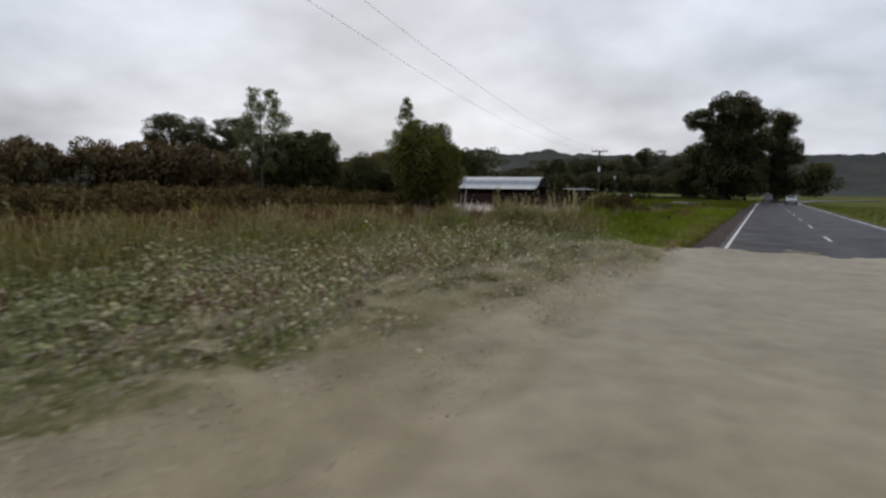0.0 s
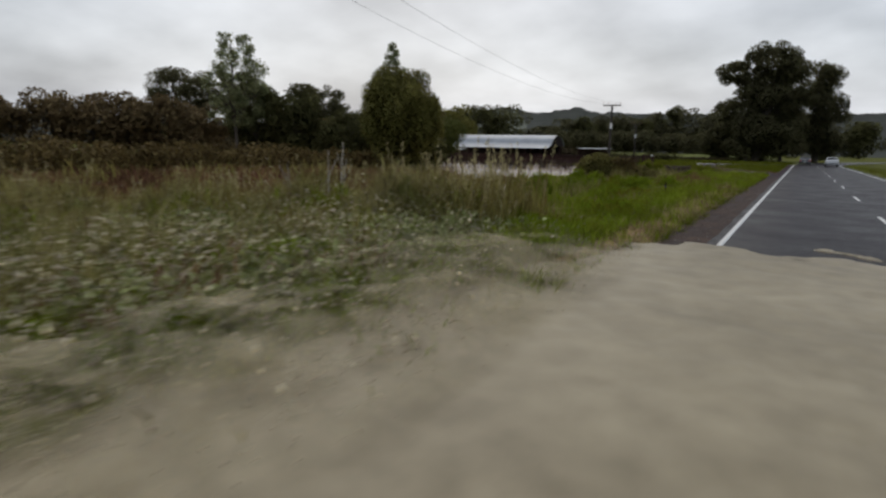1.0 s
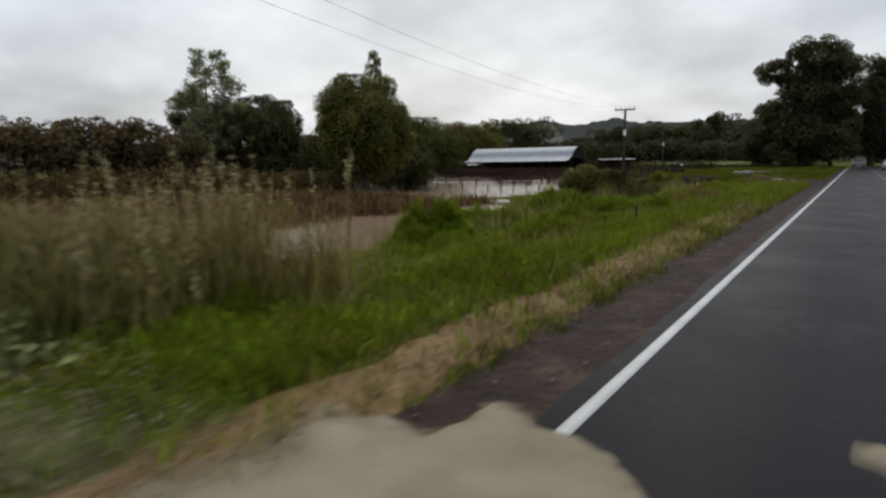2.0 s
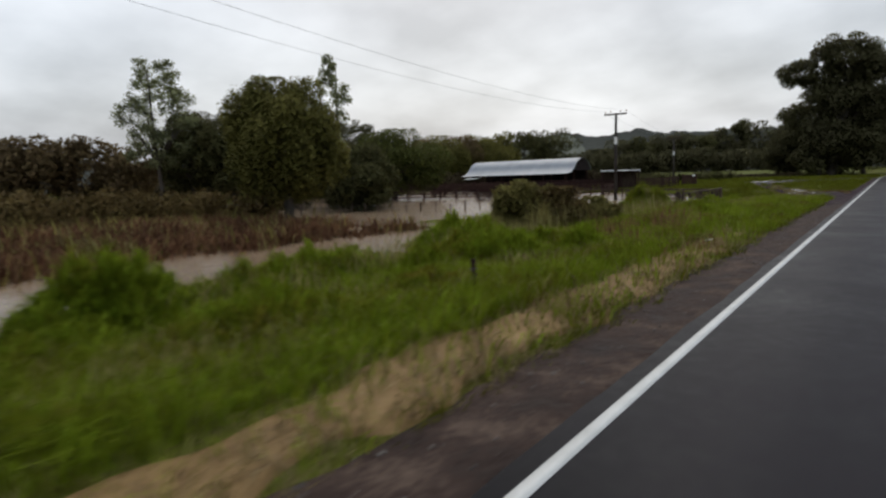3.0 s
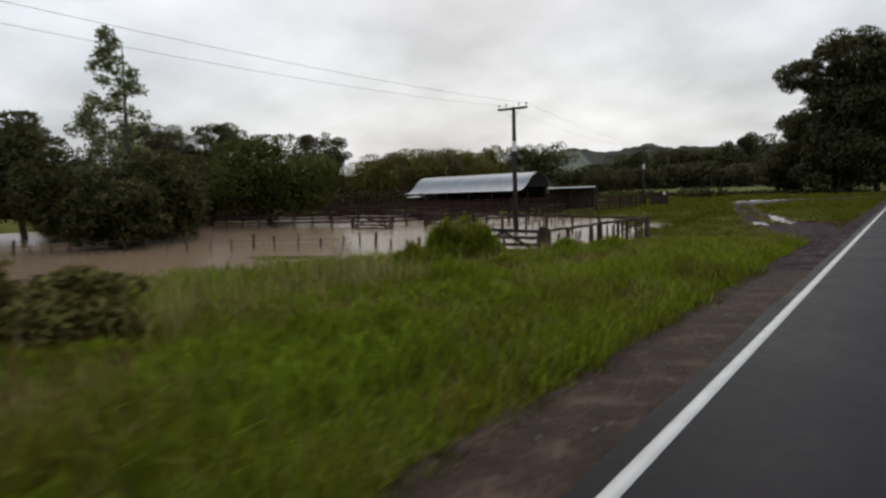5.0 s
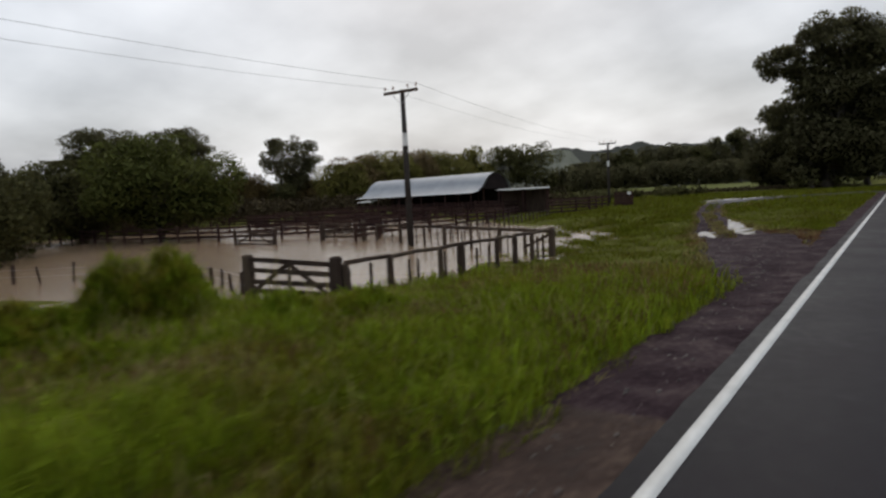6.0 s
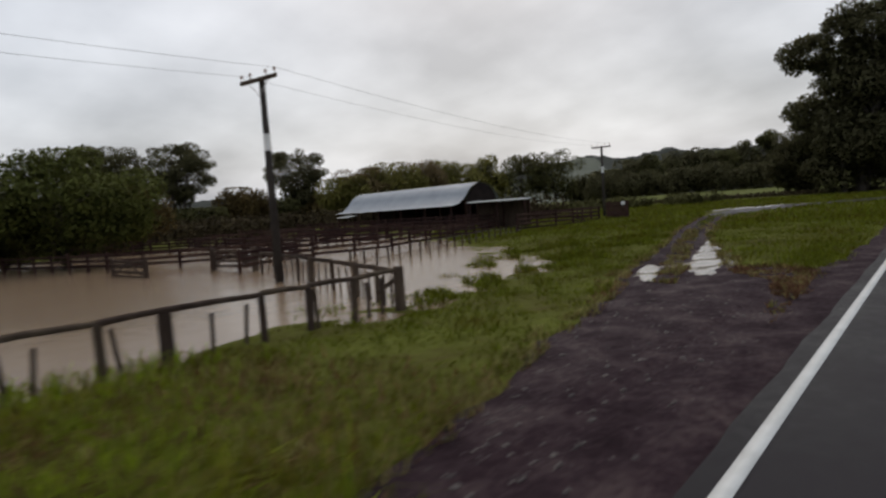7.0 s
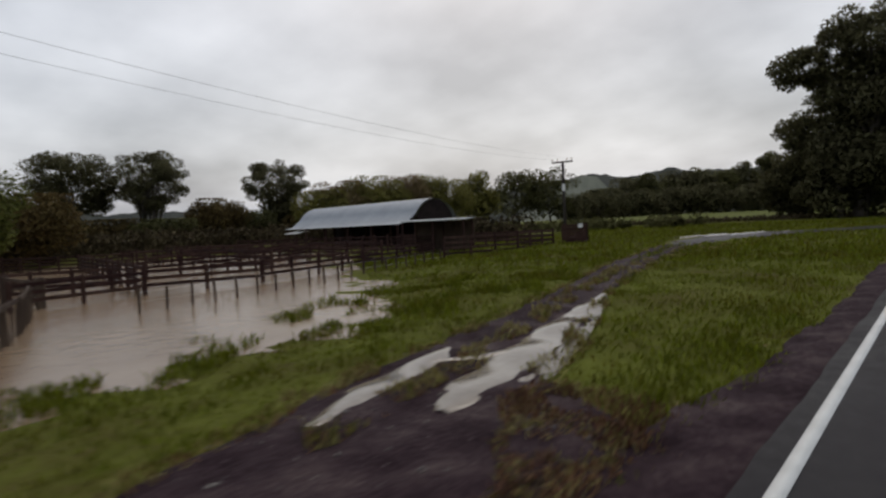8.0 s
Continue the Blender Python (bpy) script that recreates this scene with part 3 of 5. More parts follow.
def build_tree(name, label, x, y, top, half, foliage, leaf, count, shape="round", low=None, trunk=0.25, seed=1, kind_group="", lobes=()):
    """A tree with a tapered trunk and limbs running into clumps of leaves. top: height of its tip; half: half the crown's width; low: where the crown begins."""
    r = np.random.default_rng(seed)
    count, leaf = int(count * 1.06), leaf * 0.92
    base = min(float(height(x, y)), 0.2) - 0.15
    h = top - base
    z0 = (low if low is not None else 0.12 * h)
    clumps = []
    if shape in ("poplar", "oval"):
        n = 100
        for k in range(n):
            t = (k + 0.5) / n
            w = half * min(1.0, 0.5 + 2.0 * t) * min(1.0, 1.65 * (1 - t) ** 0.85 + 0.04)
            if shape == "oval":
                w = half * math.sin(math.pi * (0.14 + 0.80 * t)) ** 0.6
            a = r.uniform(0, math.tau)
            d = w * math.sqrt(r.uniform(0.08, 1.0))
            clumps.append((d * math.cos(a), d * math.sin(a), z0 + (h - z0) * (0.02 + 0.97 * t), 0.13 * half + 0.10 * w, 0.13 * half + 0.06 * w))
    elif shape == "lobed":
        for lx, lz, lrx, lrz in lobes:
            ly = r.uniform(-0.25, 0.25) * half
            for k in range(int(16 + 1.3 * lrx * lrz)):
                v = r.normal(size=3)
                v /= np.linalg.norm(v)
                v *= r.uniform(0.45, 0.92)
                q = r.uniform(0.14, 0.36) * min(lrx, lrz) + 0.3
                clumps.append((lx + v[0] * lrx, ly + v[1] * lrx, lz + v[2] * lrz, q * 1.15, q * 0.85))
            clumps.append((lx, ly, lz, lrx * 0.66, lrz * 0.66))
    else:
        n = {"round": 34, "umbrella": 80, "willow": 110, "spread": 40, "hedge": 26}[shape]
        zc, rz = (z0 + h) / 2, (h - z0) / 2
        for k in range(n):
            while True:
                v = r.normal(size=3)
                v /= np.linalg.norm(v)
                v *= r.uniform(0.55, 0.86) if shape != "willow" else r.uniform(0.6, 0.93)
                if shape == "umbrella" and v[2] < -0.75:
                    continue
                break
            q = r.uniform(0.20, 0.36) * half * (1.15 if shape in ("round", "willow") else 1.0)
            flat = {"umbrella": 0.62, "willow": 1.0, "spread": 0.75, "round": 0.9, "hedge": 0.9}[shape]
            wide = 1.0 if shape != "umbrella" else (0.92 + 0.12 * v[2])
            q *= {"umbrella": 0.66, "willow": 0.62, "spread": 0.95 if half > 6.5 else 1.0}.get(shape, 1.0)
            clumps.append((v[0] * half * wide, v[1] * half * wide, zc + v[2] * rz * 1.04, q, q * flat))
        if shape in ("round", "willow", "hedge") or (shape == "spread" and half < 6.5):
            clumps.append((0, 0, zc, half * 0.62, rz * 0.7))
    cl = np.array(clumps)
    weight = cl[:, 3] ** 2
    which = r.choice(len(cl), count, p=weight / weight.sum())
    v = r.normal(size=(count, 3))
    v /= np.linalg.norm(v, axis=1, keepdims=True)
    rad = r.uniform(0.0 if shape in ("poplar", "oval") else 0.5, 1.1, (count, 1)) ** 0.6 * (1 + 0.16 * noise2(v[:, 0] * 3 + which, v[:, 2] * 3 + v[:, 1] * 2, 0.6)[:, None])
    pts = cl[which, :3] + v * rad * cl[which][:, [3, 3, 4]]
    if shape == "willow":
        pts[:, 2] -= r.uniform(0, 1, count) ** 2 * 0.16 * h * (np.hypot(pts[:, 0], pts[:, 1]) / half)
    pts[:, 2] = np.minimum(pts[:, 2], h)
    keep = pts[:, 2] > max(0.25, 0.02 * h)
    heart = np.array((0, 0, 0.45 * (z0 + h)))
    body = (pts - heart) / (half, half, max(h - z0, 1.0) * 0.5)
    out = v + 0.9 * body / np.maximum(np.linalg.norm(body, axis=1, keepdims=True), 0.3)
    out /= np.linalg.norm(out, axis=1, keepdims=True)
    tree = thing(name, label, "tree", pose(x, y, base), kind_group)
    bend = r.normal(size=2) * 0.03 * h
    tall = h * (0.93 if shape in ("poplar", "oval") else 0.68)
    mid = Vector((bend[0], bend[1], tall * 0.5))
    part("trunk", Mesh().tube([(0, 0, -0.3), (0, 0, 0.25), mid * 0.5, mid, (bend[0] * 1.3, bend[1] * 1.3, tall)], [trunk * 1.35, trunk * 1.05, trunk * 0.9, trunk * 0.65, trunk * 0.15], 9), M_BARK, tree, smooth=True)
    if shape == "umbrella":
        for k in range(5):
            c = cl[r.integers(len(cl)), :3]
            foot = Vector((0.9 * trunk * math.cos(k * 1.3), 0.9 * trunk * math.sin(k * 1.3), 0.2))
            head = Vector((c[0] * 0.7, c[1] * 0.7, z0 + 0.45 * (h - z0)))
            part("stem", Mesh().tube([foot, foot.lerp(head, 0.35) + Vector((c[0] * 0.08, c[1] * 0.08, 0)), head], [trunk * 0.75, trunk * 0.6, trunk * 0.3], 7), M_BARK, tree, smooth=True)
    order = np.argsort(-cl[:, 3])[:14]
    for k in order:
        c = Vector(cl[k, :3])
        t = min(max((c.z * 0.55) / tall, 0.15), 0.85)
        start = mid * (2 * t) if t < 0.5 else mid + (Vector((bend[0] * 1.3, bend[1] * 1.3, tall)) - mid) * (2 * t - 1)
        knee = start.lerp(c, 0.55) + Vector((0, 0, 0.04 * h))
        part("limb", Mesh().tube([start, knee, c], [trunk * 0.42, trunk * 0.25, trunk * 0.06], 6), M_BARK, tree, smooth=True)
    part("crown", leaf_mesh("crown", pts[keep], leaf, r, M_LEAF[foliage], out[keep]), M_LEAF[foliage], tree)
    return tree


# by the water and the paddock
build_tree("willow_tree", "broad dense green willow standing at the flood's edge", -28.1, 46.6, 8.0, 3.6, "willow", 0.085, 95000, "willow", 1.7, 0.30, 11)
build_tree("poplar_tree", "tall thin poplar with sparse pale leaves", -55.8, 52.8, 13.8, 3.4, "poplar", 0.14, 11500, "oval", 4.6, 0.22, 12)
build_tree("poplar_tree", "slender pointed poplar behind the willow", -38.6, 59.5, 12.6, 2.6, "poplar", 0.13, 8500, "poplar", 2.0, 0.2, 13)
build_tree("broadleaf_tree", "dark rounded tree beside the tall poplar", -51.0, 57.5, 8.6, 3.7, "dark", 0.16, 15000, "spread", 1.6, 0.25, 14)
build_tree("broadleaf_tree", "dark rounded tree beneath the tall poplar", -56.5, 56.5, 9.0, 3.6, "dark", 0.16, 15000, "spread", 1.2, 0.25, 15)
build_tree("broadleaf_tree", "large spreading leafy green tree over the flood water", -45.8, 75.2, 7.6, 5.9, "green", 0.13, 36000, "spread", 1.5, 0.3, 17)
build_tree("broadleaf_tree", "low dark green tree at the flood's edge", -53.5, 72.0, 6.1, 4.8, "dark", 0.15, 20000, "round", 1.1, 0.2, 18)
build_tree("broadleaf_tree", "low dark green tree at the flood's edge", -60.5, 67.0, 6.0, 5.4, "dark", 0.15, 20000, "round", 1.1, 0.2, 19)
build_tree("broadleaf_tree", "low brownish green tree behind the stockyards", -64.0, 84.5, 6.2, 6.0, "brown", 0.2, 11000, "round", 0.9, 0.2, 20)
build_tree("broadleaf_tree", "low brownish green tree behind the stockyards", -72.5, 84.0, 6.2, 5.0, "brown", 0.22, 11000, "round", 0.9, 0.2, 21)
for k, (hx, hy, top) in enumerate([(-67.5, 38.0, 7.6), (-66.5, 42.2, 7.8), (-65.6, 45.5, 8.0), (-64.4, 48.6, 7.7), (-62.6, 52.0, 7.0), (-69.5, 33.0, 7.4), (-66, 27, 7.4), (-62, 21, 7.2), (-60, 14, 7.2)]):
    build_tree("hedge_tree", "russet brown shelter-belt tree beyond the paddock", hx, hy, top - 0.6, 3.8, "autumn", 0.2, 6500, "hedge", 0.3, 0.16, 30 + k, kind_group="shelter belt")
# tall old trees on stems
build_tree("gum_tree", "tall wide-crowned tree with see-through stems", -157.0, 115.5, 24.6, 12.0, "gum", 0.24, 34000, "umbrella", 6.5, 0.6, 51)
build_tree("gum_tree", "tall wide-crowned tree with see-through stems", -151.0, 130.0, 24.0, 11.8, "gum", 0.24, 34000, "umbrella", 6.5, 0.6, 52)
build_tree("gum_tree", "lone umbrella-shaped tree behind the flooded yard", -150.5, 165.8, 24.0, 11.0, "gum", 0.24, 30000, "umbrella", 6.0, 0.6, 53)
build_tree("broadleaf_tree", "low rounded tree beside the lone tall one", -145, 145, 11.2, 8.4, "brown", 0.36, 9000, "round", 0.4, 0.5, 54)
for k, (hx, hy, top, half) in enumerate([(-150, 108, 6.4, 8.0), (-147, 120, 6.4, 8.0), (-138, 128, 6.0, 7.0), (-160, 101, 8.0, 9), (-146, 156, 8.0, 7.5), (-142, 170, 8.5, 8)]):
    build_tree("broadleaf_tree", "low dark brownish tree under the tall stems", hx, hy, top, half, "brown" if k % 2 else "dark", 0.36, 7000, "round", 0.3, 0.4, 140 + k, kind_group="trees under the tall stems")
for k, (hx, hy, top) in enumerate([(-120.9, 161.0, 11.7), (-121.7, 168.1, 14.2), (-122.1, 175.4, 15.7), (-121.7, 183.5, 16.3), (-121.4, 191.0, 16.7), (-120.0, 199.4, 17.5), (-118.8, 207.1, 17.0)]):
    build_tree("row_tree", "rounded olive-green tree in a row behind the barn", hx, hy, top, 8.6, "autumn" if k % 3 == 1 else "willow", 0.30, 14000, "round", 0.4, 0.4, 60 + k, kind_group="row behind the barn")
for k, (hx, hy, top, half, fol) in enumerate([(-143.0, 252.0, 22.8, 10, "willow"), (-163.2, 311.6, 27.1, 14, "dark"), (-149.6, 319.1, 27.1, 14, "dark"), (-141.4, 336.4, 14, 11, "gum"), (-131.5, 341.4, 15.3, 11, "gum"), (-125.7, 355.2, 20.5, 12, "gum"), (-115.6, 359.4, 21.5, 12, "dark"), (-109.1, 372.6, 23, 12, "gum"), (-99.0, 376.0, 24, 11, "gum"), (-91.8, 388.7, 26, 11, "dark"), (-84.2, 401.1, 29, 10, "gum"), (-76.3, 413.3, 33, 9, "dark"), (-63.6, 405.3, 29, 11, "gum"), (-50, 400, 28, 12, "gum"), (-34, 396, 21, 13, "dark"), (-16, 398, 20, 13, "gum"), (4, 400, 21, 13, "gum"), (26, 398, 20, 13, "dark")]):
    build_tree("bush_tree", "grey-green tree in the bush belt below the hills", hx, hy, top, half, fol, 0.7, 5500, "round", 0.3, 0.5, 80 + k, kind_group="far bush belt")
for k, (hx, hy, top, half) in enumerate([(-98.4, 268.6, 10.5, 8.5), (-86, 273, 11.5, 8.5), (-74, 276, 10.5, 8.5), (-62, 276, 11, 8.5), (-50, 276, 9.5, 8), (-38, 272, 9.5, 8), (-27, 270, 8.5, 8)]):
    build_tree("bush_tree", "grey-green scrub tree at the end of the pasture", hx, hy, top, half, "gum", 0.45, 5000, "round", 0.2, 0.4, 110 + k, kind_group="pasture end trees")
build_tree("broadleaf_tree", "dark bush at the foot of the lone tall tree", -149, 168, 11.0, 7.5, "gum", 0.42, 6000, "round", 0.3, 0.4, 55)
for k, (hx, hy, top, half) in enumerate([(-36.2, 61.0, 5.2, 3.0), (-41.5, 62.8, 5.6, 3.4), (-44.5, 58.5, 5.8, 3.2), (-33.0, 57.0, 3.6, 2.4)]):
    build_tree("broadleaf_tree", "dark leafy bush tree round the poplar's foot", hx, hy, top, half, "dark", 0.13, 13000, "round", 0.2, 0.18, 131 + k, kind_group="bushes by the poplar")
# the great trees where the road bends
GREAT_LOBES = [(1.3, 23.4, 6.2, 3.8), (-5.8, 20.4, 4.2, 3.3), (5.6, 20.8, 4.4, 4.2), (0.7, 15.8, 5.9, 5.7), (-6.5, 12.2, 4.0, 3.2), (6.1, 14.0, 4.1, 5.1), (-0.9, 8.4, 6.5, 4.7), (-7.7, 5.6, 4.0, 4.1), (5.1, 5.6, 5.1, 4.7)]
SECOND_LOBES = [(0.5, 20.0, 3.5, 3.9), (-1.3, 15.8, 3.7, 3.7), (1.3, 12.6, 4.1, 4.3), (-0.9, 8.4, 4.3, 4.3), (0.9, 4.7, 4.7, 4.5)]
build_tree("great_tree", "very tall dark tree with heavy uneven crown by the road", -9.7, 164.0, 27.4, 10.5, "gum", 0.25, 100000, "lobed", 0.8, 0.9, 121, lobes=GREAT_LOBES)
build_tree("great_tree", "tall dark tree leaning out beside the largest one", 2.4, 173.0, 24.2, 6.5, "gum", 0.25, 36000, "lobed", 3.0, 0.7, 122, lobes=SECOND_LOBES)
for gx, gy, g_top, g_half, g_seed in ((-4.7, 170.5, 13.0, 6.0, 123), (-11.6, 162.0, 12.0, 6.0, 126), (-17.7, 168.5, 10.2, 4.7, 124)):
    build_tree("great_tree", "dark lower tree at the foot of the great ones", gx, gy, g_top, g_half, "gum", 0.3, 11000, "round", 0.3, 0.45, g_seed, kind_group="trees at the great ones' foot")


# ---- grass and weeds ----
def blade_mesh(name, x, y, z, length, width, lean, mat, r):
    """Bent blades of five corners each."""
    n = len(x)
    a = r.uniform(0, math.tau, n)
    b = r.uniform(0, math.tau, n)
    side = np.stack([np.cos(a), np.sin(a), np.zeros(n)], -1) * (width / 2)[:, None]
    tip = np.stack([np.cos(b), np.sin(b), np.zeros(n)], -1) * (lean * length)[:, None]
    root = np.stack([x, y, z], -1)
    up = np.zeros((n, 3))
    up[:, 2] = length
    mid = root + up * 0.6 + tip * 0.3
    end = root + up * (1 - 0.35 * lean)[:, None] + tip
    co = np.stack([root - side, root + side, mid + side * 0.8, mid - side * 0.8, end], 1).reshape(-1, 3)
    i = np.arange(n)[:, None] * 5
    tri = np.concatenate([i + np.array([[0, 1, 2]]), i + np.array([[0, 2, 3]]), i + np.array([[3, 2, 4]])], 1).reshape(-1, 3)
    me = index_mesh(name, co, tri, mat)
    up_way = np.stack([0.55 * np.cos(b) + 0.25 * r.normal(size=n), 0.55 * np.sin(b) + 0.25 * r.normal(size=n), np.full(n, 1.25)], -1)
    return soft_normals(me, np.repeat(up_way, 5, axis=0))


def on_drive(x, y, pad=0.0):
    cx, hw = np.interp(y, DRIVE[:, 0], DRIVE[:, 1]), np.interp(y, DRIVE[:, 0], DRIVE[:, 2])
    off = np.abs(x - cx) / hw
    drive = (off < 0.95 + pad) & (y > 65) & (y < 109)
    drive &= ~((off < 0.36 + 0.14 * noise2(y, x, 0.6)) & (y > 86.0))
    side = np.abs(x - np.interp(y, [105, 110, 115, 119.5, 123.5, 128.5], [-12.0, -12.6, -12.2, -9.5, -5.5, -1.6])) < np.interp(y, [105, 110, 115], [1.2, 2.1, 3.0])
    return drive | (side & (y > 106.5) & (y < 129))



def on_apron(x, y):
    """Trampled earth between the driveway's mouth and the road."""
    edge = np.interp(y, [70, 72.5, 74.6, 76.2, 77.5], [-1.9, -2.2, -2.75, -3.85, -4.3])
    return (x > edge + 0.15 * noise2(y, x, 0.4)) & (y > 71) & (y < 77.0 + 0.35 * noise2(x, y, 0.5))


def grow(name, label, mat, n, x0, x1, y0, y1, length, width, lean, seed, rule=None, category="grass", clump=0.0, ruts=False, spill=0.0):
    r = np.random.default_rng(seed)
    x, y = r.uniform(x0, x1, n), r.uniform(y0, y1, n)
    if clump:
        cx, cy = r.uniform(x0, x1, n // 30 + 1), r.uniform(y0, y1, n // 30 + 1)
        k = r.integers(0, len(cx), n)
        x, y = cx[k] + r.normal(size=n) * clump, cy[k] + r.normal(size=n) * clump
    z = height(x, y)
    if ruts:
        z = z + 0.05 * (np.abs(x - np.interp(y, DRIVE[:, 0], DRIVE[:, 1])) < np.interp(y, DRIVE[:, 0], DRIVE[:, 2])) * (y > 64)
    edge = np.minimum(np.minimum(y - y0, y1 - y) / 3.5, np.minimum(x - x0, np.where(x1 > -4, 9.0, x1 - x)) / 1.5)
    keep = (ruts | ~on_drive(x, y)) & (x - road_shift(y) < np.interp(y, [60, 64, 76, 80], [-2.46, -2.3, -2.2, -2.05]) + spill + 0.14 * noise2(y, x, 0.5))
    keep &= (mat is not M_LAWN) | ~on_apron(x, y) | (r.uniform(size=len(x)) < 0.1)
    keep |= (x - road_shift(y) > 6.0)
    keep &= (edge > r.uniform(size=len(x))) & (z > WATER - (0.2 if category == "weeds" else 0.08)) & ((category != "grass") | (x > np.interp(y, SHORE[:, 0], SHORE[:, 1]) - 0.9))
    if rule is not None:
        keep &= rule(x, y, z, r)
    x, y, z = x[keep], y[keep], z[keep]
    n = len(x)
    hum = 1 + 0.5 * noise2(x, y, 1.3, seed) + 0.35 * noise2(x, y, 0.45, seed + 1)
    ln = r.uniform(length[0], length[1], n) * np.clip(hum, 0.35, 1.8)
    me = blade_mesh(name, x, y, z - 0.03, ln, r.uniform(width[0], width[1], n), r.uniform(lean[0], lean[1], n), mat, r)
    return tagged(new(name, me), label, category, kind="stuff")


def strawless(x, y, z, r):
    strip = (np.abs(x + 3.0 + 0.15 * noise2(y, x, 0.6)) < 0.66) & (y < 44)
    return ~strip | (r.uniform(size=len(x)) < 0.12 + 0.4 * (noise2(y, x, 1.2, 2.0) > 0.3))


grow("tall_grass", "lush wet green grass on the road verge", M_GRASS, 130000, -9, -2.3, 10, 66, (0.14, 0.42), (0.010, 0.025), (0.3, 1.0), 201, strawless)
grow("tall_grass", "lush wet green grass down to the flood", M_GRASS, 46000, -22, -7.5, 10, 68, (0.16, 0.42), (0.02, 0.045), (0.15, 0.7), 202)
grow("tall_grass", "rank green grass beside the flooded road, paled for spray haze", M_RANK, 52000, -17, -4.2, -18, 19, (0.2, 0.5), (0.015, 0.04), (0.15, 0.7), 203, lambda x, y, z, r: (x < -5.2) | (y > 9.5))
grow("short_grass", "short bright green grass round the driveway", M_LAWN, 74000, -13, -1.8, 59, 103, (0.05, 0.16), (0.012, 0.03), (0.1, 0.8), 204)
grow("short_grass", "short green grass of the field before the yards", M_LAWN, 52000, -40, -1.5, 92, 152, (0.10, 0.28), (0.04, 0.09), (0.1, 0.7), 205)
grow("short_grass", "short green grass sloping to the yards", M_LAWN, 30000, -32, -10, 72, 104, (0.08, 0.2), (0.025, 0.05), (0.1, 0.7), 206)
grow("short_grass", "green grass across the road", M_LAWN, 8000, 5.5, 22, 30, 140, (0.1, 0.3), (0.03, 0.07), (0.1, 0.7), 207)
grow("tall_grass", "yellowing rank grass among the green before the yards", M_REED, 9000, -11, -2.7, 47, 68, (0.14, 0.36), (0.010, 0.024), (0.4, 1.1), 211)
grow("tall_grass", "drooping brown grass among the green before the yards", M_DOCK, 20000, -11, -2.7, 47, 68, (0.12, 0.32), (0.010, 0.024), (0.4, 1.1), 212)
structure("silt_strip", strip_mesh("silt_strip", [(11, -3.05, 0.62), (20, -3.0, 0.5), (25, -3.0, 0.45), (29, -3.1, 0.56), (33, -3.05, 0.6), (38, -3.05, 0.55), (41, -3.1, 0.3), (43, -3.1, 0.04)], lambda x, y: height(x, y) + 0.035 + 0.02 * noise2(x, y, 0.3) + 0.012 * noise2(x, y, 0.13, 2.0), M_SILT, 14, 0.11, 0.3), "pale sandy silt left by runoff beside the shoulder", "silt")
grow("dead_grass", "flattened straw-coloured dead grass along the shoulder", M_STRAW, 28000, -4.25, -2.25, 10, 46, (0.05, 0.19), (0.008, 0.02), (0.5, 1.4), 208, lambda x, y, z, r: r.uniform(size=len(x)) < 1 - smooth(38, 45, y))
grow("seeding_grass", "tall pale seeding grass stalks on the verge", M_REED, 9000, -13, -5.5, 6, 24, (0.4, 1.0), (0.012, 0.035), (0.15, 0.55), 209, clump=0.45)
grow("seeding_grass", "tall pale seeding grass stalks near the fence", M_REED, 4500, -14, -7, 26, 62, (0.5, 1.0), (0.012, 0.03), (0.15, 0.55), 210, clump=0.4)


def hummock(label, x, y, rx, ry, top, mat, n, seed, size=(0.015, 0.034), lean=(0.3, 1.0), category="grass", name="grass_hummock", blade=(0.2, 0.42)):
    """A mound of long overhanging grass."""
    r = np.random.default_rng(seed)
    n = int(n * 0.68)
    a, d = r.uniform(0, math.tau, n), np.sqrt(r.uniform(0, 1, n))
    px, py = x + rx * d * np.cos(a), y + ry * d * np.sin(a)
    ground = height(px, py)
    dome = np.maximum(0, 1 - d**2) ** 0.8 * top * np.clip(1 + 0.45 * noise2(px, py, 0.42, seed) + 0.2 * noise2(px, py, 0.15, seed), 0.2, 1.6)
    ln = r.uniform(blade[0], blade[1], n) * (0.6 + 0.4 * top)
    z = ground + np.maximum(dome - 0.6 * ln, 0) * r.uniform(0.5, 1.0, n) ** 0.5
    me = blade_mesh(name, px, py, z - 0.03, ln, r.uniform(size[0], size[1], n), r.uniform(lean[0], lean[1], n), mat, r)
    return tagged(new(name, me), label, category, kind="stuff")


hummock("high mound of lush green grass at the water", -8.9, 28.7, 1.15, 1.4, 1.2, M_GRASS, 10000, 221)
hummock("lower green mound of grass beside the high one", -9.8, 31.3, 1.4, 1.4, 0.7, M_GRASS, 7000, 225)
hummock("round mound of bright green grass", -7.3, 36.6, 1.5, 1.7, 0.8, M_GRASS, 8000, 222)
hummock("round green mound before the flooded fence", -10.9, 58.5, 1.45, 1.4, 1.25, M_GRASS, 11000, 223)
hummock("yellowing stalks on the green mound", -10.9, 58.5, 1.1, 1.2, 1.12, M_REED, 3200, 224, (0.02, 0.04))
hummock("green mound of overhanging grass at the water", -10.5, 39.9, 1.7, 1.7, 1.0, M_GRASS, 9000, 226)
hummock("long green mound of grass along the flood", -10.6, 34.2, 1.7, 2.4, 0.75, M_GRASS, 11000, 227)
hummock("low green mound of grass before the fence", -11.0, 56.6, 1.3, 1.2, 0.6, M_GRASS, 6000, 229)
r_h = np.random.default_rng(260)
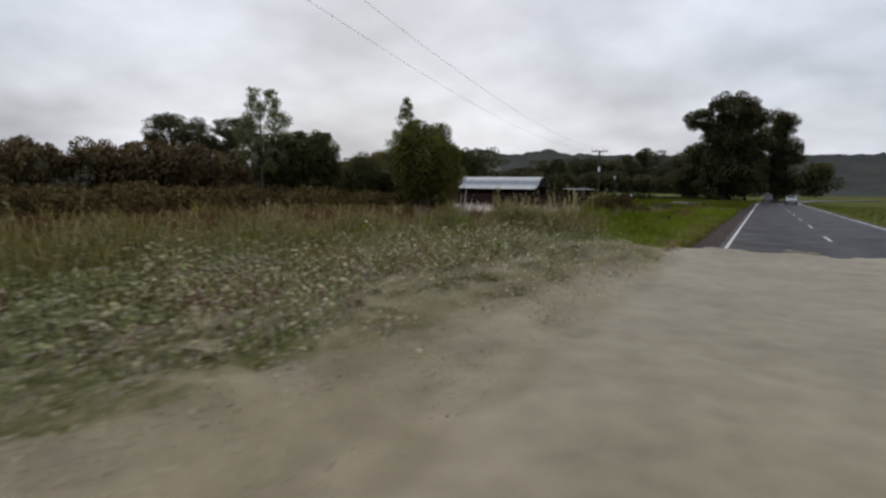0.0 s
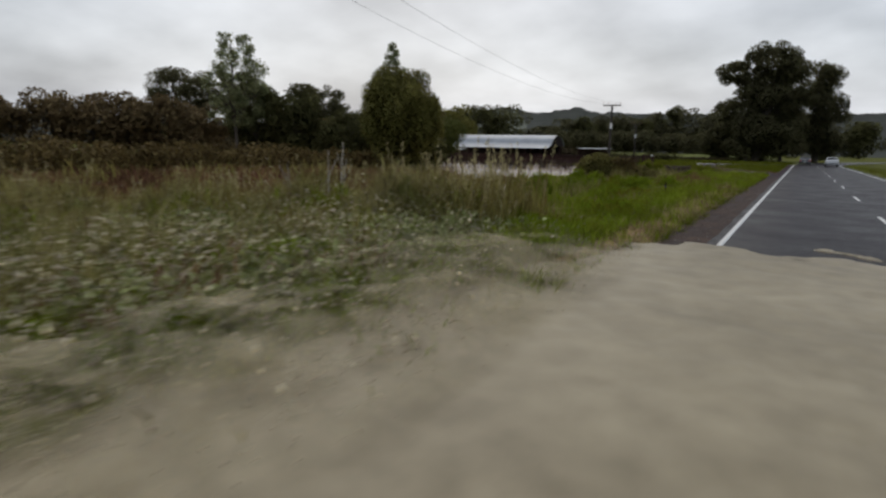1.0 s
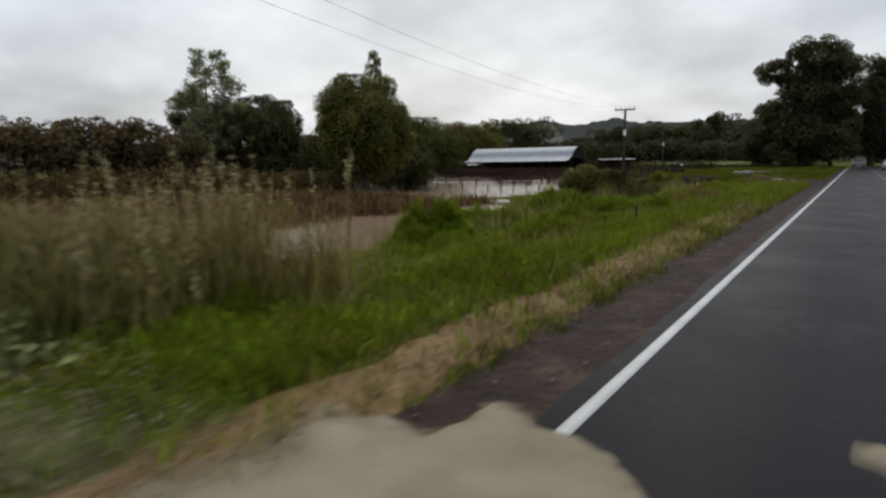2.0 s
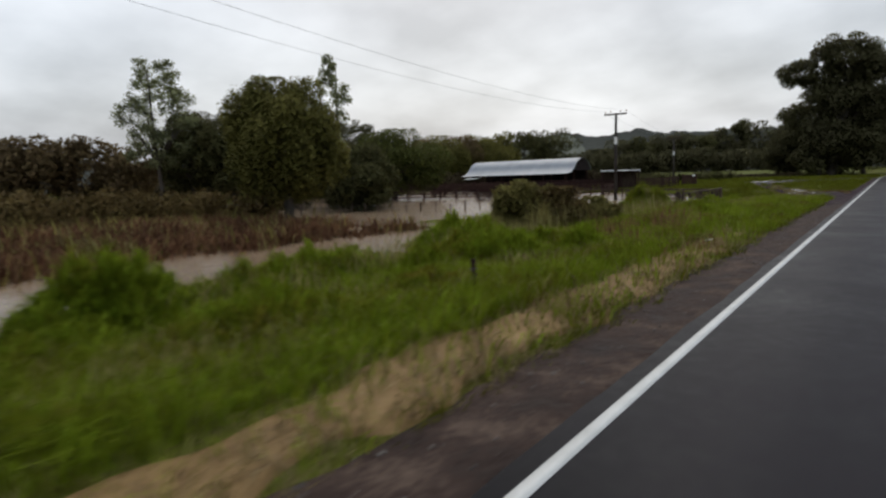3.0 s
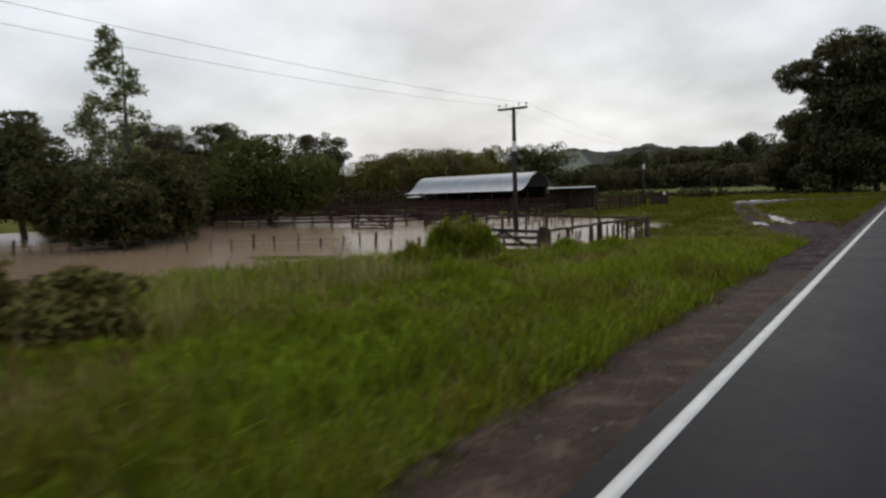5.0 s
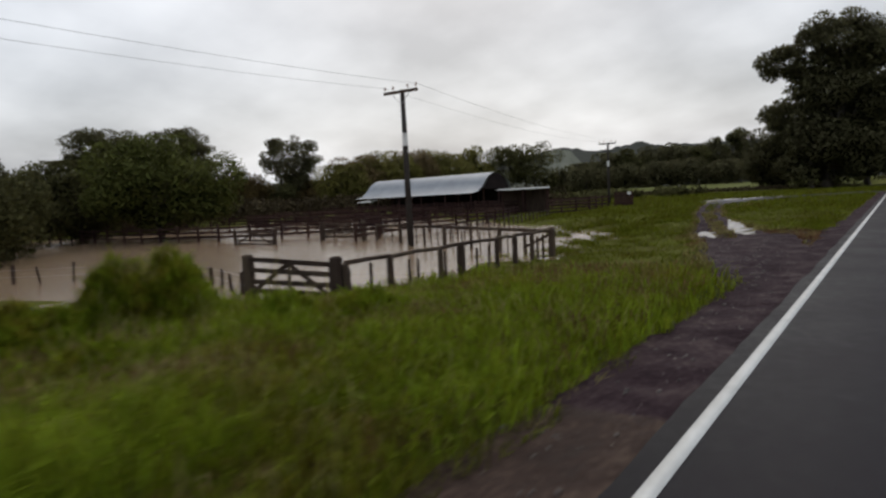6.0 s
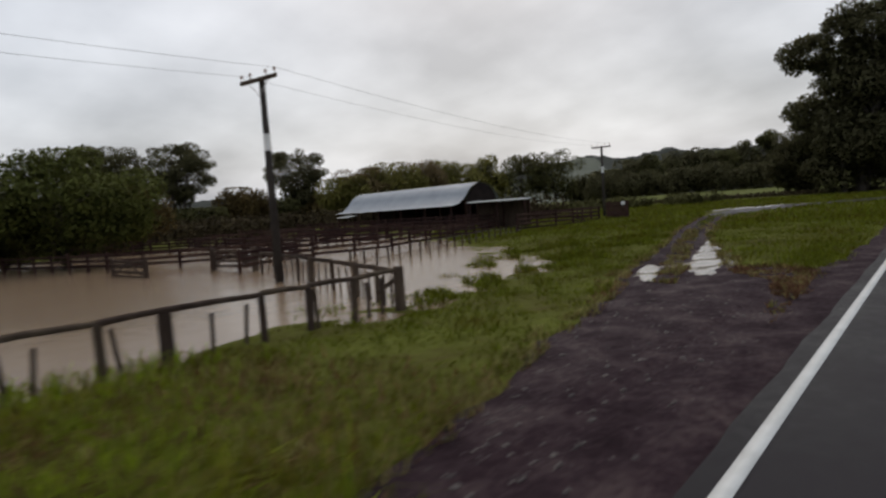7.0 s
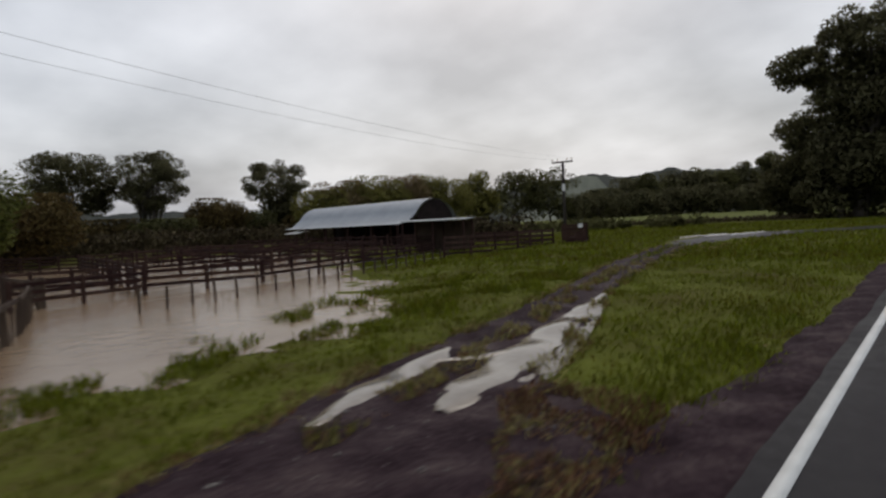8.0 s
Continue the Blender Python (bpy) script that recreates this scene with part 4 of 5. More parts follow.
for k in range(22):
    hy_, hx_ = 10 + 2.4 * k + r_h.uniform(-1, 1), r_h.uniform(-8.2, -4.4)
    wide_ = r_h.uniform(0.6, 1.3) + 0.5 * (k < 7)
    hummock("rough tussock of wet grass on the verge", hx_, hy_, wide_, wide_ * 1.2, r_h.uniform(0.3, 0.55), M_GRASS, int(2600 * wide_), 270 + k)
grow("brown_grass", "rust-brown dead bracken on the verge", M_DOCK, 5000, -6.4, -3.7, 37, 43, (0.12, 0.4), (0.012, 0.03), (0.3, 0.9), 242, clump=0.5)
grow("brown_grass", "brown dying patches in the verge grass", M_REED, 24000, -9.5, -3.2, 8, 64, (0.12, 0.42), (0.01, 0.026), (0.2, 0.8), 235, clump=0.55)
for k, (rx_, ry_, wx_, wy_, top_) in enumerate([(-8.1, 19.4, 1.8, 1.7, 1.4), (-10.3, 18.2, 1.8, 1.9, 1.25), (-7.2, 20.6, 1.1, 1.1, 0.95), (-13.4, 17.0, 1.9, 2.0, 1.1), (-15.2, 14.0, 2.0, 2.4, 1.2), (-12.6, 12.5, 2.0, 2.2, 1.0), (-14.5, 8.5, 2.4, 3.0, 1.2)]):
    hummock("stand of tall yellow-green seeding grass on the bank", rx_, ry_, wx_, wy_, top_, M_REED, 4200, 291 + k, (0.012, 0.03), (0.25, 0.7), "reeds", "reeds", (0.5, 0.95))
    hummock("rank green growth under the seeding grass", rx_ + 0.5, ry_ - 0.4, wx_ * 1.1, wy_ * 1.1, top_ * 0.7, M_GRASS if k % 2 else M_SCRUB, 5200, 311 + k, (0.015, 0.035), (0.3, 0.9))
hummock("high green grass beneath the plumed reeds", -7.6, 20.2, 2.6, 2.2, 0.9, M_GRASS, 9000, 292)
grow("dead_grass", "trampled straw and grass creeping onto the shoulder", M_STRAW, 9000, -2.75, -1.9, 44, 122, (0.03, 0.10), (0.008, 0.018), (0.5, 1.3), 243, lambda x, y, z, r: noise2(x, y, 0.5, 2.0) > 0.0, spill=0.45)
grow("short_grass", "green tufts creeping onto the muddy shoulder", M_LAWN, 16000, -2.75, -1.8, 20, 122, (0.04, 0.15), (0.01, 0.022), (0.3, 1.0), 244, lambda x, y, z, r: noise2(x, y, 0.45, 4.0) > 0.15, spill=0.4)
grow("tall_grass", "long wet grass hanging over the foot of the bank", M_GRASS, 30000, -5.3, -3.55, 12, 62, (0.26, 0.55), (0.008, 0.02), (0.35, 1.0), 249)
grow("short_grass", "green fringe of grass along the muddy shoulder", M_LAWN, 34000, -3.0, -2.1, 12, 60, (0.05, 0.18), (0.008, 0.02), (0.3, 1.0), 250, lambda x, y, z, r: noise2(x, y, 1.4, 4.0) > -0.35, spill=0.2)
grow("brown_grass", "yellow-brown grass matted over the edge of the silt", M_REED, 9000, -3.1, -2.3, 12, 60, (0.05, 0.2), (0.008, 0.02), (0.4, 1.1), 252, lambda x, y, z, r: noise2(x, y, 0.9, 7.0) > -0.2, spill=0.15)
grow("reddish_stalks", "reddish dead stalks among the verge grass", M_DOCK, 1500, -7.5, -3.9, 38, 47, (0.3, 0.7), (0.01, 0.025), (0.1, 0.5), 228, category="weeds", clump=0.3)

def reed_bed(label, n, x0, x1, y0, y1, tall, seed, plumes=0.06):
    """Tall arching reed grass in clumps, some of its stalks ending in pale feathery plumes."""
    r = np.random.default_rng(seed)
    cx, cy = r.uniform(x0, x1, n // 60 + 1), r.uniform(y0, y1, n // 60 + 1)
    k = r.integers(0, len(cx), n)
    x, y = cx[k] + 0.3 * r.normal(size=n), cy[k] + 0.3 * r.normal(size=n)
    ln = r.uniform(tall[0], tall[1], n) * r.uniform(0.5, 1.1, len(cx))[k]
    z = height(x, y) - 0.05
    me = blade_mesh("reeds", x, y, z, ln, r.uniform(0.014, 0.032, n), r.uniform(0.12, 0.5, n), M_BRUSH, r)
    tagged(new("reeds", me), label, "reeds", kind="stuff")
    m = int(n * plumes)
    x, y, z, ln = x[:m], y[:m], z[:m], ln[:m] * 1.12
    a, lean = r.uniform(0, math.tau, m), r.uniform(0.05, 0.25, m)
    tx, ty = np.cos(a) * lean * ln, np.sin(a) * lean * ln
    u = r.uniform(0.8, 1.0, (m, 22))
    tuft = np.stack([x[:, None] + tx[:, None] * u, y[:, None] + ty[:, None] * u, z[:, None] + ln[:, None] * u], -1).reshape(-1, 3)
    tuft += r.normal(size=tuft.shape) * (0.022, 0.022, 0.015)
    tagged(new("reed_plumes", leaf_mesh("reed_plumes", tuft, 0.028, r, M_PLUME)), "pale feathery plumes above the reeds", "reeds", kind="stuff")
    side = np.stack([-np.sin(a), np.cos(a), 0 * a], -1) * 0.006
    foot, top = np.stack([x, y, z], -1), np.stack([x + tx, y + ty, z + ln], -1)
    co = np.stack([foot - side, foot + side, top + side * 0.6, top - side * 0.6], 1).reshape(-1, 3)
    q = np.arange(m)[:, None] * 4
    tagged(new("reed_stalks", index_mesh("reed_stalks", co, np.concatenate([q + np.array([[0, 1, 2]]), q + np.array([[0, 2, 3]])], 0), M_PLUME)), "straw-coloured stalks of the plumed reeds", "reeds", kind="stuff")


reed_bed("tall tan and olive reed grass on the verge", 4200, -9.4, -5.8, 19.2, 22.6, (0.9, 2.0), 321)
reed_bed("tall olive reed grass behind the verge", 2400, -17, -10.5, 15.5, 22.5, (0.7, 1.6), 322)
reed_bed("tall wind-bent reed grass above the weeds", 2200, -21, -11.5, 2.0, 15.5, (0.8, 1.9), 323)
grow("reeds", "tall olive rank grass behind the verge", M_SCRUB, 26000, -18, -6.5, -12, 21, (0.35, 0.8), (0.02, 0.045), (0.15, 0.6), 230, category="reeds", clump=0.6)
grow("reeds", "tall grass stalks beside the bush on the bank", M_REED, 4200, -12.5, -8.5, 41.5, 46.5, (0.7, 1.3), (0.012, 0.03), (0.1, 0.4), 240, category="reeds", clump=0.4)

r_w = np.random.default_rng(236)
w_n = 26000
w_c = np.stack([r_w.uniform(-12.5, -4.6, 260), r_w.uniform(-4, 18, 260)], -1)
w_c = w_c[(w_c[:, 0] < -5.3) | (w_c[:, 1] > 10)]
w_k = r_w.integers(0, len(w_c), w_n)
w_x, w_y = w_c[w_k, 0] + 0.3 * r_w.normal(size=w_n), w_c[w_k, 1] + 0.3 * r_w.normal(size=w_n)
w_top = (0.35 + 0.4 * np.abs(noise2(w_x, w_y, 1.4, 8.0)))
w_pts = np.stack([w_x, w_y, np.maximum(height(w_x, w_y), WATER) + w_top * r_w.uniform(0.15, 1.0, w_n)], -1)
w_out = np.stack([0.5 * r_w.normal(size=w_n), 0.5 * r_w.normal(size=w_n), np.full(w_n, 1.0)], -1)
tagged(new("leafy_weeds", leaf_mesh("leafy_weeds", w_pts, 0.055, r_w, M_WEEDLEAF, w_out)), "green leafy weeds crowding the flooded verge, paled for spray haze", "weeds", kind="stuff")
grow("rusty_weeds", "reddish brown dead weeds among the verge grass", M_DOCK, 14000, -14, -4.6, -8, 18, (0.3, 0.7), (0.015, 0.04), (0.15, 0.6), 233, lambda x, y, z, r: (x < -5.2) | (y > 9.5), category="weeds", clump=0.5)
grow("drowned_grass", "grass tufts standing through shallow flood water", M_LAWN, 26000, -16.5, -8.5, 70, 92, (0.12, 0.34), (0.02, 0.04), (0.2, 0.8), 234, lambda x, y, z, r: (z > -0.82) & (noise2(x, y, 1.1, 2.0) > 0.12), "weeds")



def beside_ruts(x, y, z, r):
    off = np.abs(x - np.interp(y, DRIVE[:, 0], DRIVE[:, 1])) / np.interp(y, DRIVE[:, 0], DRIVE[:, 2])
    track = np.interp(y, [74.5, 76.5, 78.5, 80.5, 84, 91], [-4.7, -5.15, -5.8, -6.4, -7.45, -9.35])
    middle = (np.abs(x - track) < 0.3 + 0.12 * noise2(y, x, 0.5)) & (y > 74.6 + 0.8 * noise2(x, y, 0.5))
    margin = (off > 0.82) & (off < 1.25)
    return (middle | margin) & (noise2(x, y, 0.6, 3.0) > -0.2)


grow("brown_grass", "trodden brown grass between and beside the ruts", M_REED, 70000, -13.5, -2.2, 62, 108, (0.07, 0.22), (0.012, 0.028), (0.3, 1.0), 238, beside_ruts, ruts=True)
grow("short_grass", "green grass creeping over the driveway's edges", M_LAWN, 45000, -13.5, -2.2, 64, 108, (0.05, 0.18), (0.012, 0.028), (0.3, 1.0), 241, lambda x, y, z, r: beside_ruts(x, y, z, r) & (noise2(x, y, 0.8, 6.0) > -0.1), ruts=True)
for mat, what, count, seed in ((M_REED, "rough brown turf where driveway and shoulder meet", 12000, 245), (M_DOCK, "reddish trampled stubble where driveway and shoulder meet", 34000, 249)):
    grow("brown_grass", what, mat, count, -5.0, -1.8, 70, 79, (0.03, 0.11), (0.012, 0.026), (0.3, 1.0), seed, lambda x, y, z, r: on_apron(x, y) & (noise2(x, y, 0.35, 2.0) > -0.35), ruts=True, spill=0.3)
grow("short_grass", "green turf where driveway and shoulder meet", M_LAWN, 12000, -3.8, -1.9, 65, 84, (0.06, 0.18), (0.012, 0.026), (0.3, 1.0), 246, spill=0.2)
grow("brown_grass", "worn brown turf between the wheel ruts", M_REED, 14000, -8.2, -3.8, 73, 86, (0.04, 0.14), (0.012, 0.026), (0.3, 1.0), 247, beside_ruts, ruts=True)
grow("brown_grass", "worn reddish stubble between the wheel ruts", M_DOCK, 12000, -8.2, -3.8, 73, 86, (0.03, 0.11), (0.012, 0.026), (0.3, 1.0), 248, beside_ruts, ruts=True)
grow("brown_grass", "dead reddish stubble between and beside the ruts", M_DOCK, 45000, -13.5, -2.2, 62, 108, (0.05, 0.16), (0.012, 0.028), (0.3, 1.0), 239, beside_ruts, ruts=True)

# rusty weeds on the island in the flood, and scrub behind them
grow("rusty_weeds", "reddish brown dead weeds standing in the flood", M_DOCK, 40000, -34, -16.5, 4, 47, (0.3, 0.85), (0.04, 0.11), (0.3, 1.1), 231, lambda x, y, z, r: z > -0.74, "weeds", 0.5)
grow("rank_weeds", "olive and straw weeds among the rusty ones", M_BRUSH, 2500, -34, -16.5, 4, 47, (0.4, 1.1), (0.04, 0.1), (0.1, 0.5), 236, lambda x, y, z, r: z > -0.76, "weeds", 0.7)
grow("rank_weeds", "pale dry stalks among the rusty weeds", M_REED, 3500, -30, -16.5, 4, 47, (0.4, 1.0), (0.02, 0.06), (0.1, 0.5), 237, lambda x, y, z, r: z > -0.76, "weeds", 0.6)
r_s = np.random.default_rng(232)
sx, sy = r_s.uniform(-46, -29, 260), r_s.uniform(0, 48, 260)
s_pts, s_out = [], []
for cx, cy in zip(sx, sy):
    m = 280
    v = r_s.normal(size=(m, 3))
    v /= np.linalg.norm(v, axis=1, keepdims=True)
    rr = r_s.uniform(0.8, 1.5)
    q = v * r_s.uniform(0.6, 1.0, (m, 1)) * (rr, rr, rr * 0.85) + (cx, cy, float(height(cx, cy)) + rr * 0.75)
    s_pts.append(q)
    s_out.append(v)
s_pts, s_out = np.concatenate(s_pts), np.concatenate(s_out)
tagged(new("scrub", leaf_mesh("scrub", s_pts, 0.12, r_s, M_LEAF["brown"], s_out)), "low dark olive-brown scrub behind the rusty weeds", "scrub", kind="stuff")


def undergrowth(label, spots, low, high, leaf, mat, seed, per=70):
    """Low dense scrub in several patches (x0, x1, y0, y1, bushes)."""
    r = np.random.default_rng(seed)
    out, ways = [], []
    per, leaf = int(per * 1.4), leaf * 0.9
    for x0, x1, y0, y1, n in spots:
        for cx, cy in zip(r.uniform(x0, x1, n), r.uniform(y0, y1, n)):
            v = r.normal(size=(per, 3))
            v /= np.linalg.norm(v, axis=1, keepdims=True)
            rr = r.uniform(low, high)
            out.append(v * r.uniform(0.5, 1.05, (per, 1)) * (rr * 1.2, rr * 1.2, rr) + (cx, cy, float(height(cx, cy)) + rr * 0.7))
            ways.append(v)
    return tagged(new("undergrowth", leaf_mesh("undergrowth", np.concatenate(out), leaf, r, mat, np.concatenate(ways))), label, "scrub", kind="stuff")


# added scrub, its leaves kept dark to fill the band below the crowns
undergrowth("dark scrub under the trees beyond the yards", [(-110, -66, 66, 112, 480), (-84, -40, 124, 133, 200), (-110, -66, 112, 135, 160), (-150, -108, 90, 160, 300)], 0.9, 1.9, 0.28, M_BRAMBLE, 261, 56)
undergrowth("low dark brush behind the yards and the shed", [(-84, -40, 140, 160, 150), (-40, -24, 142, 150, 40)], 0.5, 1.0, 0.26, M_LEAF["dark"], 262, 50)
for bx, by, b_top, b_half, b_leaf, b_n, b_seed in ((-10.9, 44.8, 1.6, 1.5, "olive", 10000, 263), (-9.9, 45.5, 1.3, 1.3, "brown", 7000, 264), (-11.8, 45.8, 1.25, 1.3, "olive", 6000, 265), (-9.0, 46.9, 0.85, 1.1, "olive", 5000, 266)):
    build_tree("bramble_bush", "dense dark olive bramble on the bank", bx, by, b_top, b_half, b_leaf, 0.075, b_n, "spread", 0.05, 0.04, b_seed, kind_group="brambles on the bank")


# ---- power line ----
def power_pole(x, y, top, turn, label):
    base = min(float(height(x, y)), 0.0) - 0.4
    pole = thing("power_pole", label, "power pole", pose(x, y, base, 0, 0, turn), "power line poles")
    h = top - base
    part("shaft", Mesh().tube([(0, 0, 0), (0, 0, h * 0.5), (0, 0, h - 0.05)], [0.17, 0.14, 0.105], 10), M_POLE, pole, smooth=True)
    part("marker_band", Mesh().tube([(0, 0, h - 2.72), (0, 0, h - 2.1)], [0.137, 0.131], 12), M_WHITE, pole, "white painted band")
    arm = part("crossarm", Mesh().box(pose(0, -0.16, h - 0.16), 1.95, 0.10, 0.13, 0.012), M_WOOD, pole)
    for s in (-1, 1):
        part("brace", Mesh().beam((s * 0.55, -0.16, h - 0.2), (0, -0.14, h - 0.75), 0.04, 0.012), M_WIRE, arm)
        for d in (0.90, 0.42):
            part("insulator", Mesh().tube([(s * d, -0.16, h - 0.1), (s * d, -0.16, h + 0.02), (s * d, -0.16, h + 0.03), (s * d, -0.16, h + 0.12), (s * d, -0.16, h + 0.15)], [0.015, 0.015, 0.05, 0.045, 0.02], 8), M_GLASSY, arm, "brown ceramic insulator")
    return pole


POLES = [(-11.6, 3.2, 9.0, 6.0), (-19.03, 74.71, 6.98, 8.0), (-26.55, 117.4, 6.9, 10.0)]
power_pole(*POLES[0], "weathered power pole with crossarm behind the verge")
power_pole(*POLES[1], "tall dark power pole with crossarm standing in flood water")
power_pole(*POLES[2], "power pole with crossarm beside the farm yard")
for a, b, sag in ((POLES[0], POLES[1], 1.75), (POLES[1], POLES[2], 0.5)):
    for off in (-0.9, 0.9):
        ends = []
        for px, py, top, turn in (a, b):
            t = radians(turn)
            ends.append(Vector((px + off * math.cos(t), py + off * math.sin(t), top + 0.12)))
        pts = [ends[0].lerp(ends[1], k / 24) - Vector((0, 0, sag * 4 * (k / 24) * (1 - k / 24))) for k in range(25)]
        wire = tagged(new("power_line", Mesh().tube(pts, [0.006] * 25, 5).data("power_line", M_WIRE)), "thin sagging wire between power poles", "power line")


# ---- fences ----
POST = Mesh().tube([(0, 0, -0.5), (0, 0, 0.5), (0, 0, 0.97), (0, 0, 1.0)], [0.5, 0.5, 0.48, 0.38], 8).data("post", M_WOOD)
DARK_POST = Mesh().tube([(0, 0, -0.5), (0, 0, 0.5), (0, 0, 0.97), (0, 0, 1.0)], [0.5, 0.5, 0.48, 0.38], 7).data("post", M_DARKWOOD)


def add_post(fence, x, y, top, thick, mesh=POST, lean=0.0, name="post"):
    base = float(height(x, y)) - 0.05
    ob = new(name, mesh)
    ob.parent = fence
    ob.matrix_basis = pose(x, y, base, lean, lean * 0.6, 0) @ Matrix.Diagonal((thick, thick, top - base, 1))
    return ob


def rail_between(fence, a, b, w, h, mat, name="rail", wobble=0.02, cut=0.01):
    r = random.Random(int((a[0] + b[1]) * 100))
    a = (a[0], a[1], a[2] + r.uniform(-wobble, wobble))
    b = (b[0], b[1], b[2] + r.uniform(-wobble, wobble))
    return part(name, Mesh().beam(a, b, w, h, cut), mat, fence)


rf = random.Random(5)
near_fence = thing("rail_fence", "grey weathered post and rail fence standing in flood water", "fence")
ys = [62.4, 63.83, 65.8, 66.8, 68.55, 69.6, 70.77]
for k, y in enumerate(ys):
    add_post(near_fence, -9.95 + 0.04 * rf.uniform(-1, 1), y, 0.33, (0.16, 0.17, 0.15, 0.25, 0.14, 0.16, 0.15)[k], lean=rf.uniform(-1.5, 1.5))
for y, top, lean in ((62.53, 0.22, 2), (63.2, 0.25, -4), (64.6, 0.18, 5), (64.9, 0.14, -6), (66.08, 0.24, 8), (67.57, 0.16, -3), (68.2, 0.2, -8), (69.82, 0.26, 4), (71.2, 0.2, 3), (71.6, 0.24, -5)):
    add_post(near_fence, -9.98, y, top, 0.08, lean=lean, name="batten")
add_post(near_fence, -9.9, 72.1, 0.44, 0.26, name="corner_post")
for k in range(7):
    ya, yb = (ys + [72.1])[k], (ys + [72.1])[k + 1]
    part("rail", Mesh().tube([(-9.94, ya, 0.34 + rf.uniform(-0.02, 0.03)), (-9.92, (ya + yb) / 2, 0.36), (-9.93, yb, 0.34 + rf.uniform(-0.02, 0.03))], [0.06, 0.055, 0.05], 7), M_WOOD, near_fence)

side_fence = thing("rail_fence", "weathered rail fence running back to the power pole", "fence")
side_pts = [(-9.9, 72.1), (-11.4, 72.75), (-12.9, 73.3), (-14.8, 73.95), (-16.8, 74.6), (-18.6, 75.25), (-20.8, 75.9), (-23.2, 76.5)]
for k, (x, y) in enumerate(side_pts[1:]):
    add_post(side_fence, x, y, 0.38, 0.2 if k % 2 else 0.14, lean=rf.uniform(-2, 2))
for (xa, ya), (xb, yb) in zip(side_pts, side_pts[1:]):
    rail_between(side_fence, (xa, ya, 0.30), (xb, yb, 0.30), 0.05, 0.13, M_WOOD)
    for t in (0.33, 0.67):
        add_post(side_fence, xa + (xb - xa) * t, ya + (yb - ya) * t, 0.18, 0.06, lean=rf.uniform(-4, 4), name="batten")
rail_between(side_fence, (-9.95, 72.15, 0.2), (-11.4, 72.75, -0.35), 0.06, 0.1, M_WOOD, "brace")

def field_gate(label, xa, ya, xb, yb, top, thick):
    """A timber field gate between two stout posts: rails, a middle stile and two braces rising to its head."""
    g = thing("wooden_gate", label, "gate", group="timber gates")
    for x, y in ((xa, ya), (xb, yb)):
        add_post(g, x, y, top + 0.14, thick, name="gate_post")

    def along(t, z):
        return (xa + (xb - xa) * t, ya + (yb - ya) * t - 0.03, z)

    for t0, t1, za, zb in ((0.03, 0.97, 0.0, -0.07), (0.03, 0.97, -0.27, -0.30), (0.05, 0.97, -0.53, -0.54), (0.05, 0.96, -0.76, -0.77)):
        rail_between(g, along(t0, top + za), along(t1, top + zb), 0.05, 0.12, M_WOOD, "gate_rail", 0.03)
    for t in (0.05, 0.5, 0.95):
        rail_between(g, along(t, top - 0.80), along(t, top - 0.02), 0.09, 0.05, M_WOOD, "gate_stile", 0.0)
    for t0 in (0.08, 0.92):
        rail_between(g, along(t0, top - 0.76), along(0.5, top - 0.05), 0.04, 0.11, M_WOOD, "gate_brace", 0.0)
    return g


field_gate("sagging grey timber gate hanging in the flood", -13.2, 62.0, -10.15, 62.3, 0.36, 0.31)
field_gate("dark timber gate of the yards standing in water", -28.25, 76.8, -24.95, 77.2, 0.4, 0.34)
field_gate("leaning dark timber gate half under water", -33.0, 73.7, -28.9, 73.8, 0.2, 0.2)

wire_fence = thing("wire_fence", "row of thin leaning fence posts in the flood", "fence")
for k, t in enumerate(np.linspace(0.02, 1, 34)):
    px = float(np.interp(t, [0, 0.14, 0.25, 0.53, 1], [-13.2, -17.5, -20.9, -29.4, -42.0]))
    py = float(np.interp(t, [0, 0.14, 0.25, 0.53, 1], [62.0, 63.1, 62.6, 56.6, 47.5]))
    add_post(wire_fence, px, py, rf.uniform(-0.2, 0.12), 0.09 if k % 3 else 0.13, lean=rf.uniform(-10, 10))
for z in (-0.1, -0.35):
    part("fence_wire", Mesh().tube([(-13.2, 62.0, z), (-17.5, 63.1, z), (-20.9, 62.6, z), (-29.4, 56.6, z), (-42.0, 47.5, z)], [0.004] * 5, 4), M_WIRE, wire_fence)

far_wire_fence = thing("wire_fence", "distant line of battens before the flooded yards", "fence")
for k in range(22):
    t = k / 21
    add_post(far_wire_fence, -19.5 - 4.6 * t, 78.5 + 20 * t, 0.15 + rf.uniform(-0.1, 0.1), 0.10, lean=rf.uniform(-3, 3))
for z in (0.05, -0.25):
    part("fence_wire", Mesh().tube([(-19.5, 78.5, z), (-24.1, 98.5, z)], [0.004] * 2, 4), M_WIRE, far_wire_fence)


def yard_fence(pts, rails=4, top=0.65, label="dark old timber rails of the flooded stockyards"):
    fence = thing("yard_fence", label, "stockyard fence", group="stockyard fences")
    for (xa, ya), (xb, yb) in zip(pts, pts[1:]):
        length = math.hypot(xb - xa, yb - ya)
        n = max(1, round(length / 2.1))
        for k in range(n + 1):
            t = k / n
            add_post(fence, xa + (xb - xa) * t, ya + (yb - ya) * t, top + rf.uniform(0.0, 0.15), 0.18, DARK_POST, rf.uniform(-2, 2))
        for j in range(rails):
            z = top - 0.08 - j * (top + 0.45) / rails
            rail_between(fence, (xa, ya, z), (xb, yb, z), 0.05, 0.14, M_DARKWOOD, wobble=0.05)
